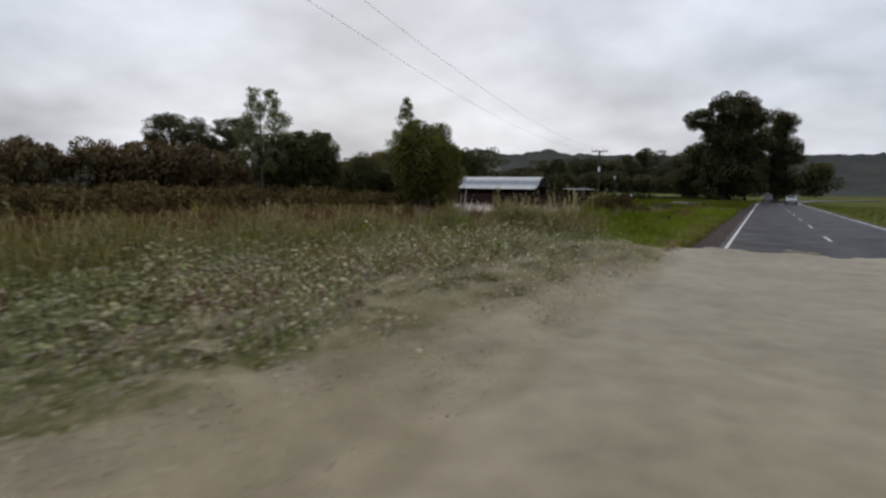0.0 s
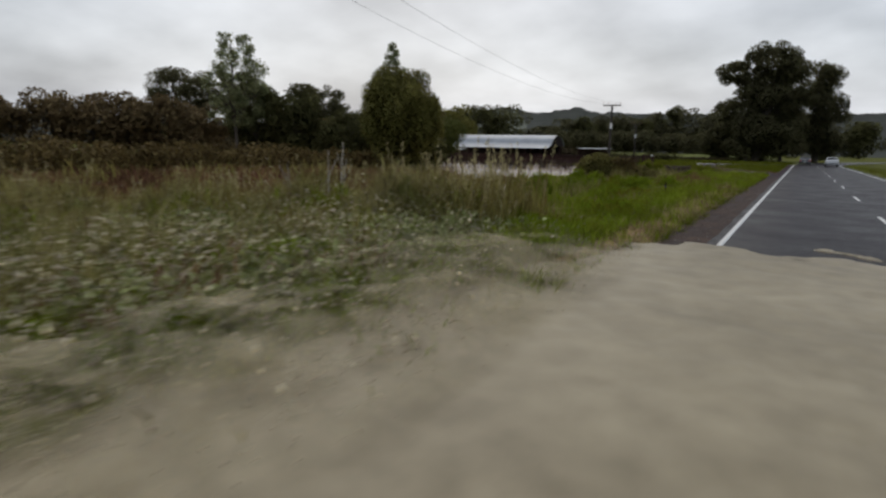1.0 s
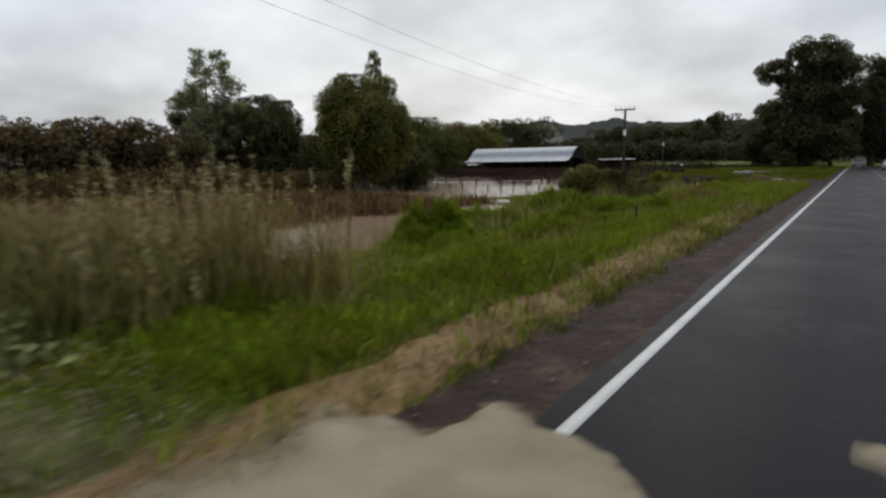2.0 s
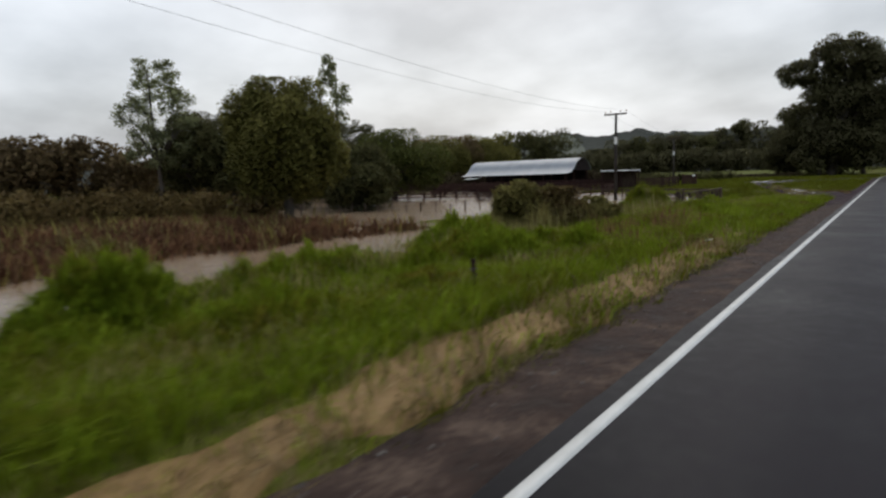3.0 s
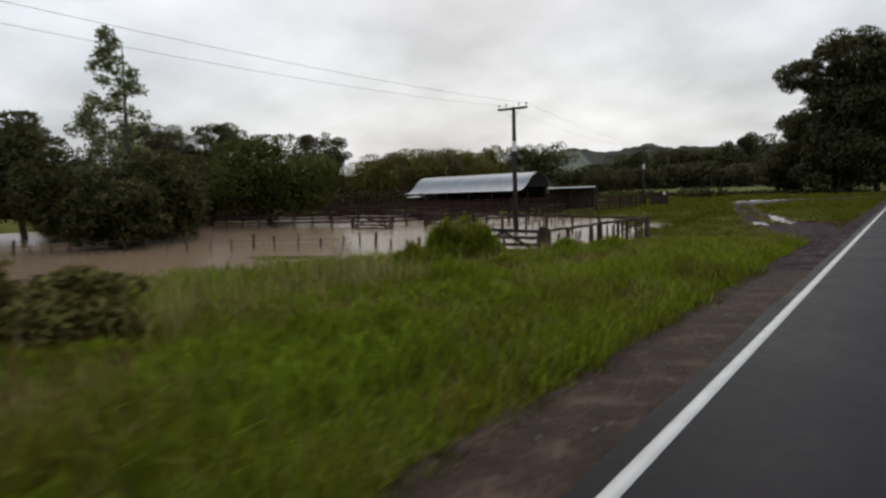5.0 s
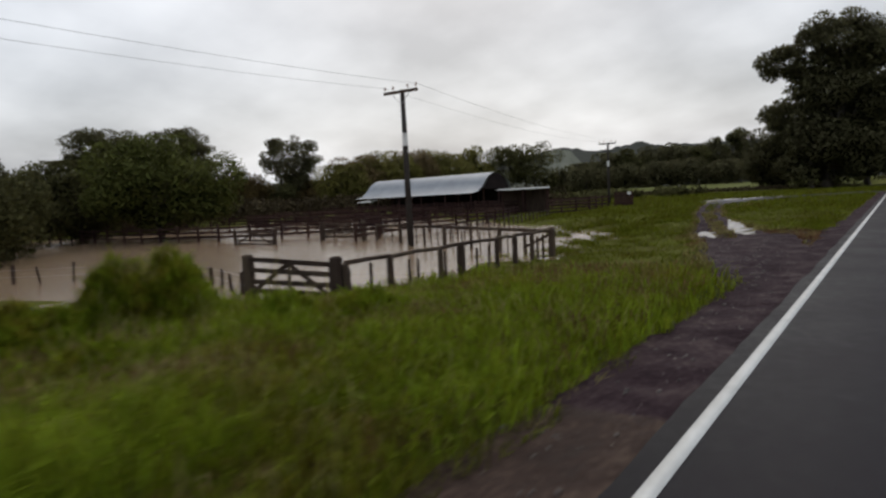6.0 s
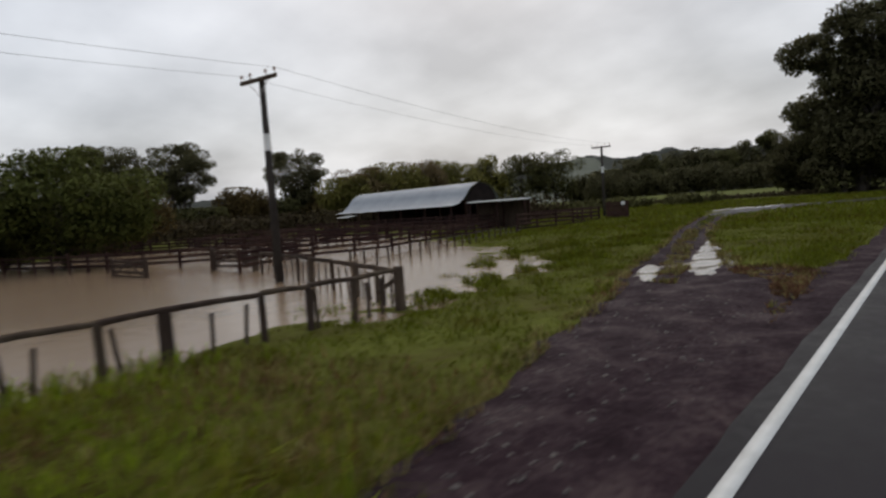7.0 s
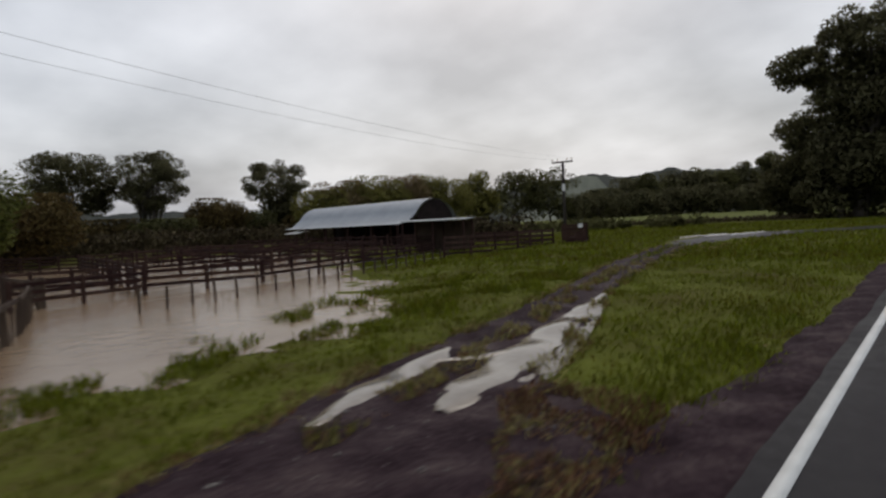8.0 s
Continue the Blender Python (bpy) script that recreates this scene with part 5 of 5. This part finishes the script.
    return fence


yard_fence([(-24.6, 76.2), (-25.6, 81.0), (-24.8, 86.0), (-27.0, 95.6), (-30.5, 104.0)], 3, 0.4)
yard_fence([(-25.6, 81.0), (-36.0, 83.0), (-50.0, 85.5), (-64.0, 80.0), (-84.0, 76.5)])
yard_fence([(-29.3, 81.0), (-33.0, 77.2), (-36.5, 74.6), (-48.0, 72.0), (-60.0, 71.0), (-76.0, 70.0), (-92.0, 69.0)], 3, 0.45)
yard_fence([(-27.0, 95.6), (-40.0, 98.0), (-62.0, 97.0)], 4, 0.8)
yard_fence([(-30.5, 104.0), (-45.0, 106.5), (-62.0, 105.0)], 4, 0.95)
yard_fence([(-36.0, 83.0), (-38.0, 98.0), (-38.5, 105.4)])
yard_fence([(-50.0, 85.5), (-51.0, 97.5), (-51.5, 106.0)])
yard_fence([(-24.4, 98.5), (-23.6, 105.5), (-24.0, 111.0)], 4, 0.9)
yard_fence([(-30.5, 90.0), (-44.0, 91.5), (-60.0, 92.0)], 3, 0.7)


# ---- hay barn ----
def barn():
    ang = -3.5
    b = thing("hay_barn", "open hay barn with a rounded corrugated iron roof", "barn", pose(-51.7, 116.3, -0.5, 0, 0, ang))
    length, wide, eave, rise = 22.2, 4.6, 3.0, 2.05
    nx, na = 197, 25
    co = []
    for i in range(nx):
        x = -length / 2 + length * i / (nx - 1)
        rip = 0.022 * math.cos(i * math.pi)
        for j in range(na):
            a = radians(-66 + 132 * j / (na - 1))
            co.append((x, (3.3 + rip) * math.sin(a), eave - 0.05 + (3.3 + rip) * (math.cos(a) - math.cos(radians(66))) * rise / 1.96))
        co[-na:] = [(x, -5.0, eave - 0.55 + rip), (x, -3.9, eave - 0.36 + rip)] + co[-na + 2 :]
    i = (np.arange(nx - 1)[:, None] * na + np.arange(na - 1)[None]).ravel()
    roof = index_mesh("roof", co, np.stack([i, i + na, i + na + 1, i + 1], -1), M_IRON)
    part("roof", roof, M_IRON, b, "curved silver-grey corrugated iron roof")
    for s in (-1, 1):
        end = Mesh()
        arc = [(2.55 * math.sin(radians(-66 + 8.25 * k)) / math.sin(radians(66)), eave - 0.1 + 3.2 * (math.cos(radians(-66 + 8.25 * k)) - math.cos(radians(66))) * rise / 1.96) for k in range(17)]
        x = s * (length / 2 - 0.06)
        end.add([(x - 0.03, p, q) for p, q in arc] + [(x + 0.03, p, q) for p, q in arc], [tuple(range(17)), tuple(range(33, 16, -1))] + [(k, k + 1, k + 18, k + 17) for k in range(16)] + [(16, 0, 17, 33)])
        part("gable_panel", end, M_DARKIRON, b, "end panel coloured dark for shade beneath the roof")
    # the dimness inside the barn is put into this wall's colour
    part("back_wall", Mesh().box(pose(0, wide / 2 - 0.1, eave / 2), length - 0.6, 0.06, eave), M_DARKIRON, b, "iron back wall coloured near black for inside shade")
    for k in range(6):
        x = -length / 2 + 0.5 + k * (length - 1.0) / 5
        for y in (-4.8, -wide / 2 + 0.05, wide / 2 - 0.25):
            part("post", Mesh().tube([(x, y, -0.4), (x, y, eave + 0.1 if y > -4 else eave - 0.55)], [0.12, 0.10], 8), M_DARKWOOD, b)
        part("truss", Mesh().beam((x, -wide / 2, eave), (x, wide / 2, eave), 0.08, 0.16), M_DARKWOOD, b)
    part("eave_beam", Mesh().beam((-length / 2 + 0.2, -wide / 2 + 0.05, eave - 0.1), (length / 2 - 0.2, -wide / 2 + 0.05, eave - 0.1), 0.1, 0.2), M_DARKWOOD, b)
    # added white panel, stands in for a bright speck beneath the eave
    lean = Mesh().box(pose(-length / 2 + 2.3, -4.6, 2.05, 8), 2.7, 1.9, 0.08)
    part("pale_eave_panel", lean, M_WHITE, b, "pale low panel under the eave")
    for x in (-length / 2 + 1.0, -length / 2 + 3.4):
        part("post", Mesh().tube([(x, -5.4, -0.4), (x, -5.4, 1.95)], [0.08, 0.08], 8), M_DARKWOOD, b)
    return b


barn()


def open_shed():
    s = thing("open_shed", "small open farm shed with a flat pale iron roof", "shed", pose(-29.95, 104.15, -0.45, 0, 0, 26))
    roof = Mesh()
    roof.box(pose(0, 0, 2.55, 1.5), 5.2, 3.4, 0.06)
    part("roof", roof, M_IRON, s, "flat pale corrugated roof")
    for k in range(3):
        x = -2.35 + k * 2.35
        for y in (-1.5, 1.5):
            part("post", Mesh().tube([(x, y, -0.4), (x, y, 2.5)], [0.09, 0.08], 8), M_DARKWOOD, s)
    part("back_wall", Mesh().box(pose(0, 1.58, 1.2), 4.9, 0.05, 2.4), M_WOOD, s)
    part("fascia", Mesh().box(pose(0, -1.74, 2.5), 5.2, 0.03, 0.06), M_WHITE, s, "pale fascia board")
    return s


open_shed()


def loading_race():
    s = thing("loading_race", "dark boarded stock loading race with a white sign", "loading race", pose(-23.0, 112.7, -0.35, 0, 0, 20))
    for sx in (-0.8, 0.8):
        for sy in (-0.7, 0.7):
            part("post", Mesh().box(pose(sx, sy, 0.8), 0.14, 0.14, 1.7, 0.015), M_DARKWOOD, s)
    for j in range(6):
        for sy in (-0.78, 0.78):
            part("board", Mesh().box(pose(0, sy, 0.2 + j * 0.25), 1.9, 0.04, 0.2, 0.0), M_DARKWOOD, s)
    part("ramp", Mesh().box(pose(0, 0, 0.45, 0, 12, 0), 1.8, 1.3, 0.08), M_DARKWOOD, s)
    part("sign", Mesh().box(pose(0.55, -0.83, 1.45), 0.34, 0.03, 0.3), M_WHITE, s, "small white board")
    return s


loading_race()
yard_fence([(-24.0, 111.0), (-34.0, 109.5), (-40.0, 110.0)], 4, 0.9)

# low hedge bank and pale pasture past the side road
hb = np.random.default_rng(301)
hx = hb.uniform(-62, -8, 700)
hy = 166 + 0.12 * hx + hb.normal(size=700) * 0.8
h_pts = np.concatenate([np.stack([hx, hy, height(hx, hy) + hb.uniform(0.0, 0.45, 700)], -1) + hb.normal(size=(700, 3)) * (0.5, 0.5, 0.15) for _ in range(8)])
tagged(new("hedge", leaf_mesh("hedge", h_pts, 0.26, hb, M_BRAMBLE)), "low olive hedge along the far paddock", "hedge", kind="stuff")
fld_x, fld_y = np.linspace(-75, -6, 24), np.linspace(171, 262, 24)
structure("far_paddock", grid_mesh("far_paddock", fld_x, fld_y, lambda x, y: height(x, y) + 0.25 + 0.8 * smooth(168, 235, y), M_FIELD), "pale green pasture below the bush belt", "paddock")


# ---- cars on the road ----
M_CARDARK = material("dark_car_paint", [(0.02, 0.022, 0.03), (0.03, 0.032, 0.04)], 1.0, 0.25, coat=0.6)
M_CARLIGHT = material("silver_car_paint", [(0.35, 0.36, 0.37), (0.42, 0.43, 0.44)], 1.0, 0.3, metal=0.4, coat=0.6)
M_WINDOW = material("car_glass", [(0.012, 0.014, 0.016), (0.02, 0.022, 0.024)], 1.0, 0.05)
M_TYRE = material("tyre_rubber", [(0.015, 0.015, 0.015), (0.03, 0.03, 0.03)], 4.0, 0.8)
M_TAIL = material("red_lamp", [(0.30, 0.01, 0.01), (0.4, 0.015, 0.012)], 3.0, 0.2)
M_LAMP = material("clear_lamp", [(0.6, 0.6, 0.58), (0.75, 0.75, 0.72)], 3.0, 0.1)


def car(label, x, y, turn, paint):
    c = thing("car", label, "car", pose(x, y, 0.0, 0, 0, turn))
    prof = [(-2.1, 0.35), (-2.15, 0.62), (-2.05, 0.92), (-1.25, 1.0), (-0.62, 1.42), (0.2, 1.5), (1.2, 1.45), (1.85, 1.02), (2.12, 0.95), (2.15, 0.5), (2.08, 0.33)]
    body = Mesh()
    n = len(prof)
    vs = []
    for w in (-0.84, 0.84):
        for py, pz in prof:
            k = 0.78 if pz > 1.3 else 1.0
            vs.append((w * k, -py, pz))
    body.add(vs, [tuple(range(n)), tuple(range(2 * n - 1, n - 1, -1))] + [(k, n + k, n + (k + 1) % n, (k + 1) % n) for k in range(n)])
    part("body", body, paint, c)
    for ya, yb, za, zb, nm in ((1.18, 0.68, 1.03, 1.40, "windscreen"), (-1.28, -1.78, 1.42, 1.06, "rear_window")):
        g = Mesh().add([(-0.68, ya, za + 0.012), (0.68, ya, za + 0.012), (0.6, yb, zb + 0.012), (-0.6, yb, zb + 0.012), (-0.68, ya, za - 0.02), (0.68, ya, za - 0.02), (0.6, yb, zb - 0.02), (-0.6, yb, zb - 0.02)], [(0, 1, 2, 3), (7, 6, 5, 4), (0, 4, 5, 1), (1, 5, 6, 2), (2, 6, 7, 3), (3, 7, 4, 0)])
        part(nm, g, M_WINDOW, c, "dark window glass")
    for s in (-1, 1):
        part("side_window", Mesh().box(pose(s * 0.765, -0.35, 1.2, 0, -s * 18, 0), 0.03, 1.9, 0.3), M_WINDOW, c, "dark window glass")
        part("tail_lamp", Mesh().box(pose(s * 0.66, -2.13, 0.82), 0.26, 0.08, 0.16), M_TAIL, c, "red tail lamp")
        part("headlight", Mesh().box(pose(s * 0.62, 2.10, 0.70), 0.32, 0.10, 0.15), M_LAMP, c, "clear headlight")
        for yy in (-1.3, 1.3):
            wheel = part("wheel", Mesh().tube([(s * 0.70, yy, 0.32), (s * 0.72, yy, 0.32), (s * 0.86, yy, 0.32), (s * 0.88, yy, 0.32)], [0.26, 0.32, 0.32, 0.26], 16), M_TYRE, c)
            part("rim", Mesh().tube([(s * 0.87, yy, 0.32), (s * 0.895, yy, 0.32)], [0.2, 0.17], 12), M_CARLIGHT, wheel)
    part("bumper", Mesh().box(pose(0, -2.14, 0.48), 1.6, 0.12, 0.2, 0.03), paint, c)
    part("number_plate", Mesh().box(pose(0, -2.205, 0.62), 0.36, 0.01, 0.12), M_WHITE, c)
    return c


car("dark car driving away on the wet road", 0.35, 128.0, 0, M_CARDARK)
car("silver car driving on the wet road", 3.95, 119.0, 180, M_CARLIGHT)


def dead_stems(x, y, heights, seed):
    """A dead bush: a few bleached, broken stems from one foot."""
    r = random.Random(seed)
    t = thing("dead_bush", "bleached broken stems of a dead bush on the bank", "dead bush", pose(x, y, float(height(x, y)) - 0.2))
    for h in heights:
        a, lean = r.uniform(0, math.tau), r.uniform(0.05, 0.28)
        top = Vector((math.cos(a) * lean * h, math.sin(a) * lean * h, h))
        foot = Vector((0.22 * math.cos(a), 0.22 * math.sin(a), 0))
        mid = foot.lerp(top, 0.5) + Vector((r.uniform(-0.08, 0.08), r.uniform(-0.08, 0.08), 0))
        part("stem", Mesh().tube([foot, mid, top], [0.032, 0.024, 0.01], 7), M_DEADWOOD, t, smooth=True)
        fork = mid.lerp(top, 0.4)
        part("twig", Mesh().tube([fork, fork + Vector((r.uniform(-0.3, 0.3), r.uniform(-0.3, 0.3), 0.45))], [0.02, 0.006], 6), M_DEADWOOD, t, smooth=True)


dead_stems(-9.9, 18.6, (2.3, 1.9, 2.1, 1.4), 3)
dead_stems(-11.9, 18.9, (1.9, 1.5, 1.7), 4)

# ---- stones and litter on the verge ----
st = np.random.default_rng(401)
STONES = []
for k in range(4):
    bm = bmesh.new()
    bmesh.ops.create_icosphere(bm, subdivisions=1, radius=0.5)
    for v in bm.verts:
        v.co *= st.uniform(0.75, 1.2)
        v.co.z *= 0.6
    me = bpy.data.meshes.new("stone")
    bm.to_mesh(me)
    bm.free()
    me.materials.append(M_STONE)
    STONES.append(me)
pile_co, pile_f = [], []
unit = np.array([v.co for v in STONES[0].vertices])
faces = np.array([p.vertices[:] for p in STONES[0].polygons])
for k in range(3000):
    y = st.uniform(12, 112)
    if st.uniform() < 0.6 and y < 64:
        x = st.uniform(-2.7, -1.55)
        z = float(shoulder_height(x, y))
    else:
        y = 62 + st.uniform() ** 1.6 * 48
        x = float(np.interp(y, DRIVE[:, 0], DRIVE[:, 1])) + float(np.interp(y, DRIVE[:, 0], DRIVE[:, 2])) * st.uniform(-0.95, 0.95)
        z = float(drive_height(x, y))
    s = 0.01 + 0.042 * st.uniform() ** 2.5
    a = st.uniform(0, math.tau)
    rot = np.array([[math.cos(a), -math.sin(a), 0], [math.sin(a), math.cos(a), 0], [0, 0, 1]])
    pile_f.append(faces + len(pile_co) * len(unit))
    pile_co.append((unit * s * st.uniform(0.7, 1.3, 3)) @ rot.T + (x, y, z + s * 0.1))
tagged(new("loose_stones", index_mesh("loose_stones", np.concatenate(pile_co), np.concatenate(pile_f), M_STONE)), "loose wet stones on shoulder and driveway", "stones", kind="stuff")


def litter(x, y, turn, label):
    z = float(height(x, y)) + 0.05
    t = thing("plastic_bottle", label, "litter", pose(x, y, z, 90, 0, turn))
    part("bottle", Mesh().tube([(0, 0, -0.12), (0, 0, -0.115), (0, 0, 0.06), (0, 0, 0.10), (0, 0, 0.13)], [0.025, 0.04, 0.04, 0.018, 0.016], 10), M_WHITE, t, smooth=True)
    part("cap", Mesh().tube([(0, 0, 0.125), (0, 0, 0.15)], [0.02, 0.02], 8), M_DARKIRON, t)


def old_stake(x, y, top):
    base = float(height(x, y)) - 0.15
    s = thing("wooden_stake", "short dark weathered stake standing in the verge", "stake", pose(x, y, base, 2, -3, 15))
    part("shaft", Mesh().box(pose(0, 0, (top - base) / 2), 0.055, 0.055, top - base, 0.008), M_DARKWOOD, s)
    part("wire_loop", Mesh().tube([(0.05 * math.cos(k * math.tau / 10), 0.05 * math.sin(k * math.tau / 10), top - base - 0.15) for k in range(11)], [0.004] * 11, 5), M_WIRE, s, "rusty loop of fence wire")


old_stake(-4.55, 32.2, 0.55)
litter(-3.25, 40.6, 50, "white plastic bottle lying in the verge grass")
litter(-4.6, 37.0, 110, "white crumpled bottle among the grass")


# ---- muddy spray thrown over the verge ----
def drop_cloud(name, label, centre, size, stretch, seed, mat):
    """Four-cornered drops drawn out along their flight."""
    r = np.random.default_rng(seed)
    n = len(centre)
    d = np.stack([-np.ones(n), 0.8 * np.ones(n), r.uniform(-1, 1, n)], -1) + 0.4 * r.normal(size=(n, 3))
    d /= np.linalg.norm(d, axis=1, keepdims=True)
    e = np.cross(d, r.normal(size=(n, 3)))
    e /= np.linalg.norm(e, axis=1, keepdims=True)
    f = np.cross(d, e)
    q = size[:, None]
    co = np.stack([centre + d * q * stretch, centre - d * q + e * q * 1.1, centre - d * q - e * q * 0.55 + f * q * 0.95, centre - d * q - e * q * 0.55 - f * q * 0.95], 1).reshape(-1, 3)
    tri = np.array([(0, 1, 2), (0, 2, 3), (0, 3, 1), (1, 3, 2)])
    me = index_mesh(name, co, (np.arange(n)[:, None, None] * 4 + tri[None]).reshape(-1, 3), mat)
    return tagged(new(name, me), label, "water spray", kind="stuff")


sp = np.random.default_rng(501)
n_sp = 17000
s_y = 1.0 + 15.5 * sp.beta(1.3, 1.6, n_sp)
reach = sp.beta(1.9, 1.7, n_sp)
s_x = -2.6 - 5.8 * reach - 0.25 * sp.normal(size=n_sp)
s_z = 0.06 + sp.uniform(0, 1, n_sp) ** 1.3 * (0.35 + 3.4 * reach * (1 - reach)) * (0.75 + 0.4 * noise2(s_y, s_x, 0.9))
keep_sp = (noise2(s_y * 1.3, s_x + s_z, 0.5) + 0.8 * sp.normal(size=n_sp)) > -0.1
s_c = np.stack([s_x, s_y, np.maximum(s_z, 0.04)], -1)[keep_sp]
drop_cloud("muddy_spray", "pale muddy water drops thrown up over the verge", s_c, 0.006 + 0.019 * sp.uniform(0, 1, len(s_c)) ** 2.2, 1.6, 502, M_SPRAY)
# sheets of muddy water thrown up from the flooded road edge, torn into holes towards their tops
M_SHEET = material("spray_sheet", [(0.40, 0.345, 0.215), (0.52, 0.455, 0.30), (0.66, 0.59, 0.42)], 0.6, 0.8, spread=0.4, spec=0.1)
sn, sl = M_SHEET.node_tree.nodes, M_SHEET.node_tree.links
sh_tc, sh_sep, sh_thr, sh_noise, sh_sub, sh_alpha = (sn.new(k) for k in ("ShaderNodeTexCoord", "ShaderNodeSeparateXYZ", "ShaderNodeMapRange", "ShaderNodeTexNoise", "ShaderNodeMath", "ShaderNodeMapRange"))
sl.new(sh_tc.outputs["Object"], sh_sep.inputs[0])
sl.new(sh_sep.outputs[2], sh_thr.inputs[0])
for key, value in (("From Min", 0.0), ("From Max", 0.75), ("To Min", 0.33), ("To Max", 0.66)):
    sh_thr.inputs[key].default_value = value
sh_noise.inputs["Scale"].default_value, sh_noise.inputs["Detail"].default_value, sh_noise.inputs["Roughness"].default_value = 1.5, 7, 0.62
sl.new(sh_tc.outputs["Object"], sh_noise.inputs["Vector"])
sh_sub.operation = "SUBTRACT"
sl.new(sh_noise.outputs[0], sh_sub.inputs[0])
sl.new(sh_thr.outputs[0], sh_sub.inputs[1])
for key, value in (("From Min", -0.05), ("From Max", 0.25), ("To Min", 0.0), ("To Max", 0.6)):
    sh_alpha.inputs[key].default_value = value
sl.new(sh_sub.outputs[0], sh_alpha.inputs[0])
sh_foot, sh_mul = sn.new("ShaderNodeMapRange"), sn.new("ShaderNodeMath")
sh_foot.interpolation_type, sh_mul.operation = "SMOOTHSTEP", "MULTIPLY"
for key, value in (("From Min", 0.07), ("From Max", 0.24), ("To Min", 0.0), ("To Max", 1.0)):
    sh_foot.inputs[key].default_value = value
sl.new(sh_sep.outputs[2], sh_foot.inputs[0])
sl.new(sh_alpha.outputs[0], sh_mul.inputs[0])
sl.new(sh_foot.outputs[0], sh_mul.inputs[1])
sh_thin, sh_clear, sh_body, sh_mix = (sn.new(k) for k in ("ShaderNodeBsdfTranslucent", "ShaderNodeBsdfTransparent", "ShaderNodeMixShader", "ShaderNodeMixShader"))
sl.new(sn["Principled BSDF"].inputs["Base Color"].links[0].from_socket, sh_thin.inputs[0])
sh_body.inputs[0].default_value = 0.5
sl.new(sn["Principled BSDF"].outputs[0], sh_body.inputs[1])
sl.new(sh_thin.outputs[0], sh_body.inputs[2])
sl.new(sh_mul.outputs[0], sh_mix.inputs[0])
sl.new(sh_clear.outputs[0], sh_mix.inputs[1])
sl.new(sh_body.outputs[0], sh_mix.inputs[2])
sl.new(sh_mix.outputs[0], sn["Material Output"].inputs[0])


def splash_sheet(x0, reach, tall, seed):
    """An arching sheet of thrown water along the road edge, from its foot at x0 out over the verge."""
    ys, u = np.arange(-3.0, 18.6, 0.12), np.linspace(0, 1, 16)
    gy, gu = np.meshgrid(ys, u, indexing="ij")
    swell = np.clip(0.75 + 0.45 * noise2(gy, gu * 0.8, 1.3, seed) + 0.25 * noise2(gy, gu * 2, 0.5, seed + 1), 0.15, 1.7) * (1 - 0.85 * smooth(14, 18.5, gy))
    gx = x0 - reach * gu * (0.8 + 0.3 * swell)
    gz = 0.05 + tall * swell * (4 * gu * (1 - gu)) ** 0.8 * (1 + 0.25 * noise2(gx * 3, gy, 0.4, seed + 2))
    co = np.stack([gx, gy + 0.5 * gu, gz], -1).reshape(-1, 3)
    i = (np.arange(len(ys) - 1)[:, None] * 16 + np.arange(15)[None]).ravel()
    me = index_mesh("splash_sheet", co, np.stack([i, i + 1, i + 17, i + 16], -1), M_SHEET, True)
    return tagged(new("splash_sheet", me), "torn sheet of muddy water thrown up along the road edge", "water spray", kind="stuff")


for x0, reach, tall, seed in ((-1.8, 2.8, 0.45, 3.0), (-2.5, 2.8, 0.62, 8.0), (-3.2, 1.8, 0.4, 14.0)):
    splash_sheet(x0, reach, tall, seed)
# the low fine mist that rolls off the flooded road and drifts over the weeds
n_sp = 34000
s_y = sp.uniform(-1.5, 18.8, n_sp)
s_x = -1.9 - 5.0 * sp.beta(1.8, 1.6, n_sp)
rolls = np.clip(0.5 + 0.8 * noise2(s_x * 0.9 + 0.35 * s_y, s_y, 1.15, 2.0) + 0.3 * noise2(s_x, s_y, 0.4, 5.0), 0.05, 1.6) * (1 - 0.7 * smooth(14, 18.5, s_y)) * (1 - 0.6 * smooth(-5.2, -6.6, s_x))
s_z = 0.02 + 0.34 * rolls * sp.exponential(1.0, n_sp)
s_c = np.stack([s_x, s_y, s_z], -1)[s_z < 1.5]
drop_cloud("muddy_mist", "fine brown mist rolling off the flooded road", s_c, 0.004 + 0.009 * sp.uniform(0, 1, len(s_c)) ** 2, 1.6, 503, M_MIST)
n_sp = 18000
s_x, s_y = -4.2 - 5.0 * sp.beta(1.4, 1.6, n_sp), sp.uniform(0.0, 16.8, n_sp)
s_z = float(WATER) + 0.5 + sp.beta(1.3, 2.2, n_sp) * 1.7 * (0.8 + 0.4 * noise2(s_x, s_y, 1.1, 9.0))
drop_cloud("muddy_mist", "pale drifting droplets over the verge weeds", np.stack([s_x, s_y, np.maximum(s_z, 0.02)], -1), 0.004 + 0.007 * sp.uniform(0, 1, n_sp) ** 2, 1.6, 504, M_SPRAY)
